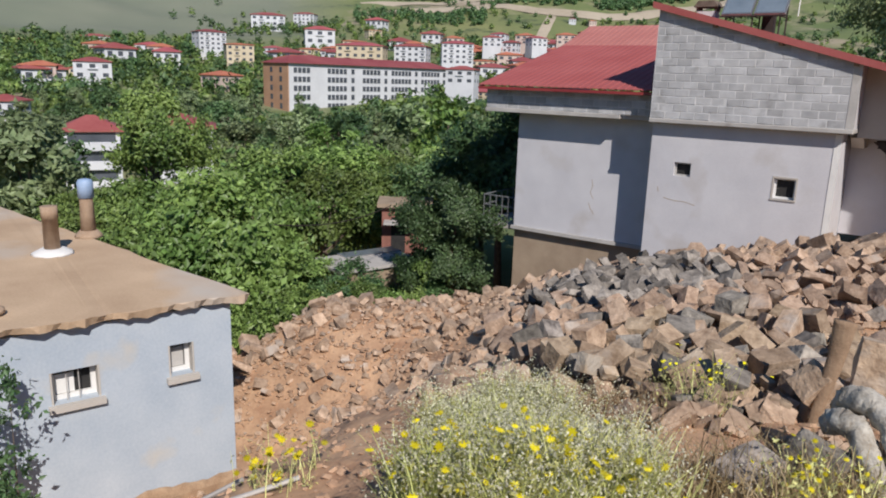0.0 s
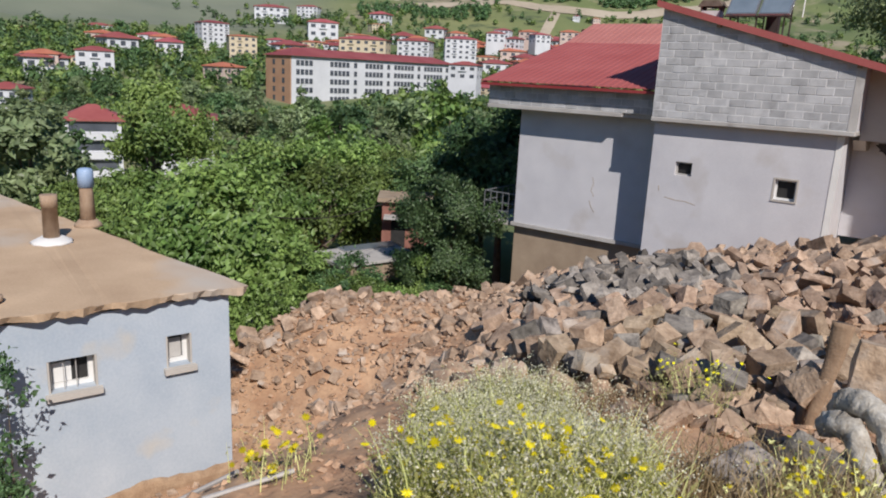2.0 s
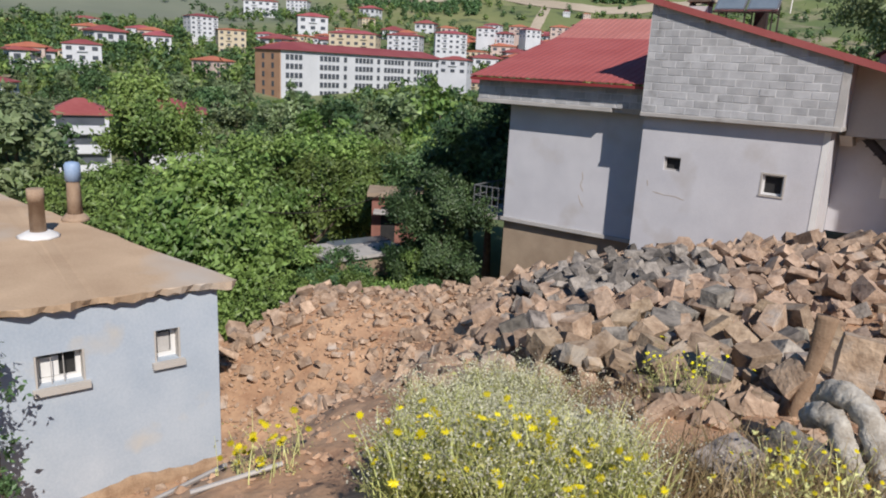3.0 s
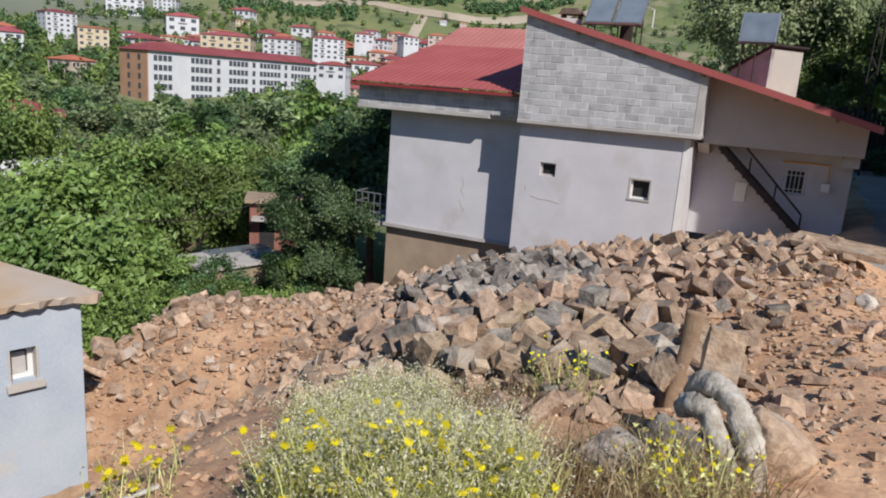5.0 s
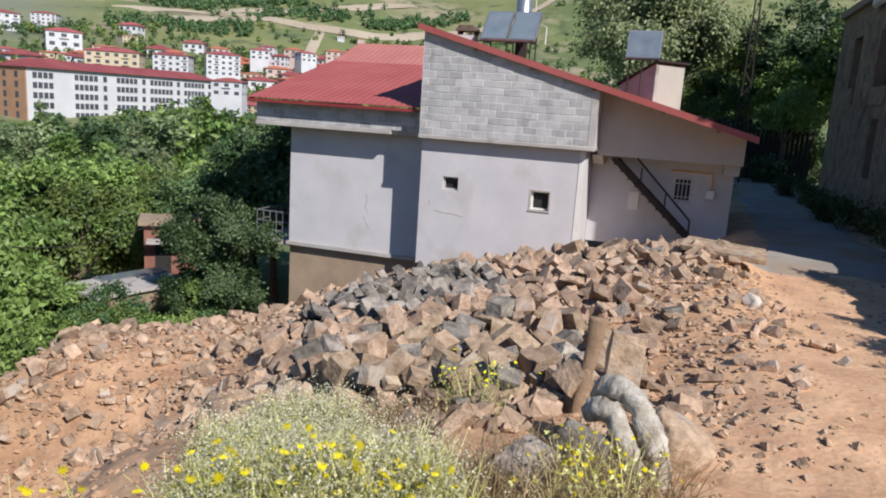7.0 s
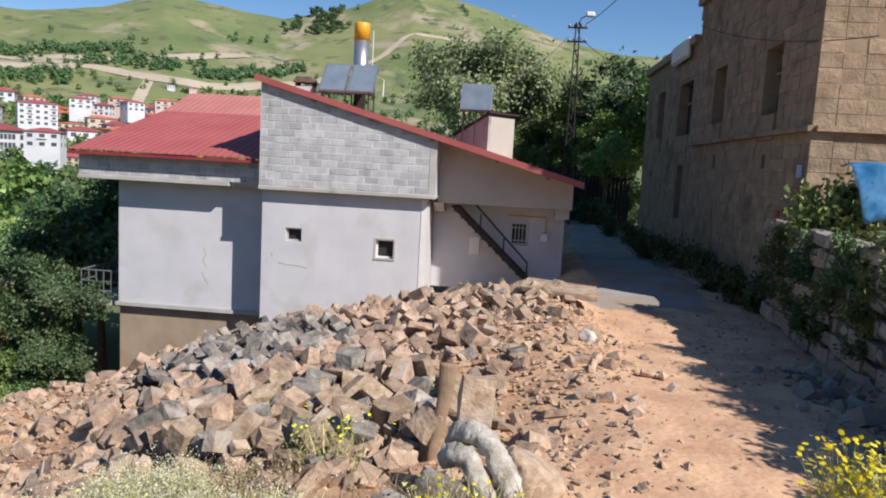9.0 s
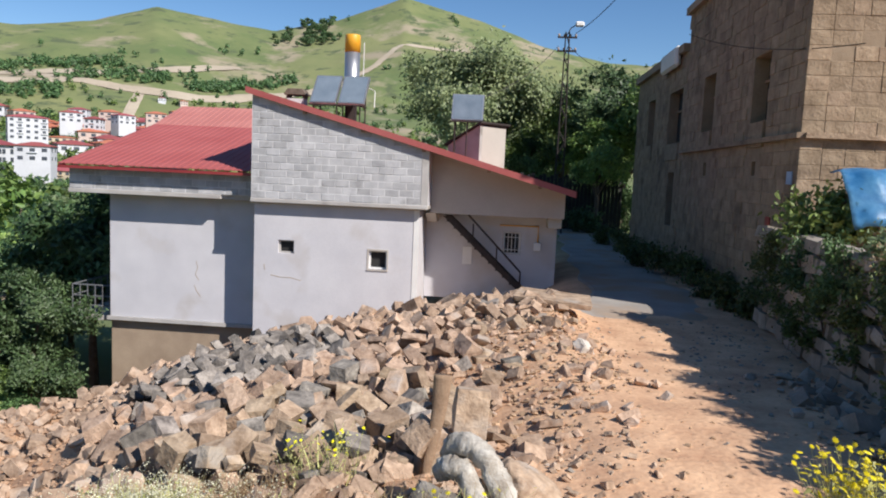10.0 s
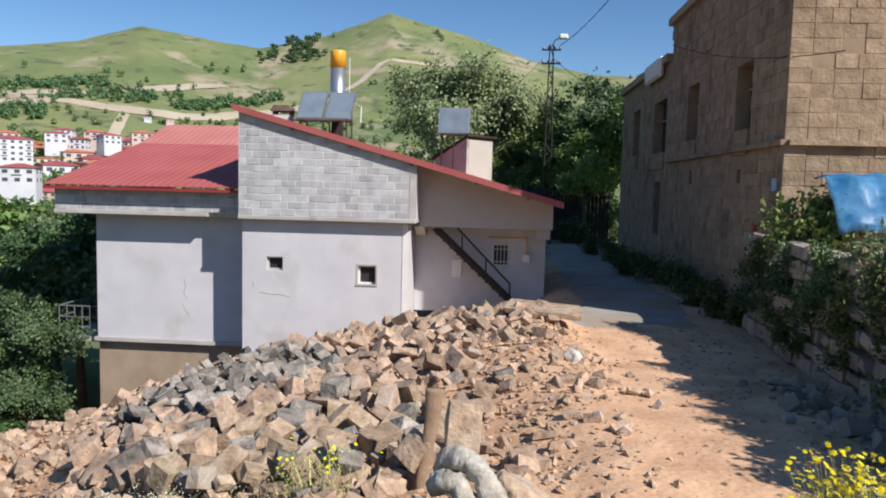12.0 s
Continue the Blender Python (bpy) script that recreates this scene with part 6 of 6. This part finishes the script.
for z in (7.5, 8.2):
    arm = part("crossarm", boxed(2.45, 3.45, 39.95, 40.05, z, z + 0.08), M_STEEL, pole)
    for x in (2.52, 2.8, 3.1, 3.38):
        part("insulator", lathe([(0.03, z + 0.08), (0.06, z + 0.12), (0.05, z + 0.2), (0.02, z + 0.22)], (x, 40), 8), M_CLAY, arm)
part("lamp_arm", bar([(2.95, 40, 8.4), (3.1, 39.9, 8.7), (3.4, 39.7, 8.85)], 0.03, 6), M_GALV, pole)
part("lamp_head", boxed(3.3, 3.75, 39.55, 39.8, 8.72, 8.98, bevel=0.06), M_FRAME, pole, "white street lamp head")
def wire(a, b, sag, r=0.014):
    a, b = Vector(a), Vector(b)
    pts = [a.lerp(b, i / 14) - Vector((0, 0, sag * 4 * (i / 14) * (1 - i / 14))) for i in range(15)]
    thing("overhead_cable", a, "thin dark overhead cable", "cable", "overhead cables", data=mesh_of(bar(pts, r, 5), M_STEEL, "overhead_cable"))
wire((3.38, 40, 8.45), (5.75, 24.0, 9.8), 0.5, 0.018)
wire((3.1, 40, 7.75), (5.7, 33.3, 5.1), 0.3)
wire((2.52, 40, 7.8), (-1.5, 26, 3.3), 0.5)
wire((5.62, 24.3, 5.5), (6.6, 14.95, 3.6), 0.25, 0.01)
wire((-13.91, 13.58, -2.92), (-14.96, 19.58, -3.28), 0.25, 0.016)

# ---------------------------------------------------------------- sheds below the slope, plant by the blue house
shed = thing("brick_shed", (-18.75, 25.4, -8.6), "small reddish shed with flat concrete roof among the trees", "shed")
def turned(x0, x1, y0, y1, z0, z1, c=(-18.75, 25.4), a=38):
    bm = boxed(x0, x1, y0, y1, z0, z1)
    bm.transform(Matrix.Translation((c[0], c[1], 0)) @ pose(0, 0, 0, 0, 0, a))
    return bm
part("wall", turned(-1.2, 0.8, -0.7, 0.9, -9.5, -4.45), M_SHEDRED, shed, "reddish brown wall")
part("door", turned(-0.8, -0.2, -0.73, -0.702, -6.4, -4.9), M_DARK, shed)
part("roof", turned(-1.4, 1.0, -0.95, 1.1, -4.447, -4.28), M_BASE, shed, "flat brownish roof slab")
part("canopy", turned(-1.1, 0.2, -1.4, -0.71, -5.1, -5.0), M_CONC, shed)
low = thing("low_shed", (-17.3, 20.6, -8.5), "low shed with flat grey roof sheets", "shed")
part("wall", turned(-0.9, 1.0, -1.6, 1.7, -9.9, -5.98, (-17.45, 21.1), -17), M_BASE, low)
part("roof", turned(-1.15, 1.15, -1.75, 1.85, -5.977, -5.87, (-17.45, 21.1), -17), M_CONC, low, "flat concrete roof")
part("roof_sheet", turned(-1.18, -0.45, -0.6, 1.9, -5.866, -5.82, (-17.45, 21.1), -17), M_GALV, low, "bright metal roof sheet")
shrub("shrub", (-9.25, 4.9, gz(-9.25, 4.9)), 0.5, 1.9, 1500, 0.06, 680, M_LEAF2, "loose leafy shrub in front of the blue wall", "shrub", 34)
for i, (x, y, s) in enumerate(((-14.6, 13.6, 1.2), (-16.4, 12.9, 1.4), (-13.4, 15.6, 1.0), (-15.6, 16.6, 1.2))):
    shrub("shrub", (x, y, gz(x, y)), s * 1.2, s, 3200, 0.09, 690 + i, M_LEAF1, "green shrub behind the crest of the slope")

# ---------------------------------------------------------------- stones of the old building
cut_mesh = {}
def cut_stone(w, h):
    key = (round(w, 1), round(h, 2))
    if key not in cut_mesh:
        cut_mesh[key] = mesh_of(boxed(-w / 2 + 0.005, w / 2 - 0.003, -0.05, 0.05, -h / 2 + 0.003, h / 2 - 0.003, bevel=0.007), M_STONE, "stone")
    return cut_mesh[key]
g = random.Random(31)
rest = bmesh.new()
count = 0
z = -2.2
while z < NEAR_TOP - 0.1:
    h = 0.265
    zc = z + h / 2
    if not 1.66 < zc < 1.88:
        piece("stone", cut_stone(0.4, h), end_wall, pose(5.80, 15.097, zc))
        x = 6.0
        while x < 8.6 and z > -0.6:
            w = g.choice((0.3, 0.4, 0.4, 0.5))
            piece("stone", cut_stone(w, h), end_wall, pose(x + w / 2, 15.102 + g.uniform(-0.01, 0.01), zc, 0, g.uniform(-0.5, 0.5), 0))
            x += w
        y = 15.10
        while y < 24.3:
            w = g.choice((0.3, 0.4, 0.4, 0.5))
            if not any(y < o[1] and y + w > o[0] and zc + h / 2 > o[2] - (0.6 if o[3] - o[2] > 1 else 0) and zc - h / 2 < o[3] for o in openings):
                m = pose(5.697 + g.uniform(-0.01, 0.01), y + w / 2, zc, 0, 0, 90)
                if count < 260 and y < 20:
                    piece("stone", cut_stone(w, h), lane_wall, m)
                    count += 1
                else:
                    bmesh.ops.create_cube(rest, size=1, matrix=m @ Matrix.Diagonal((w - 0.008, 0.1, h - 0.008, 1)))
            y += w
        y = 24.52
        while y < 33.0 and zc < FAR_TOP - 0.1:
            w = g.choice((0.3, 0.4, 0.4, 0.5))
            if not any(y < o[1] and y + w > o[0] and zc + h / 2 > o[2] and zc - h / 2 < o[3] for o in far_open):
                bmesh.ops.create_cube(rest, size=1, matrix=pose(5.697 + g.uniform(-0.01, 0.01), y + w / 2, zc, 0, 0, 90) @ Matrix.Diagonal((w - 0.008, 0.1, h - 0.008, 1)))
            y += w
    z += h
tagged(part("masonry", rest, M_STONE, old, "brown cut stones in courses"), kind="stuff")
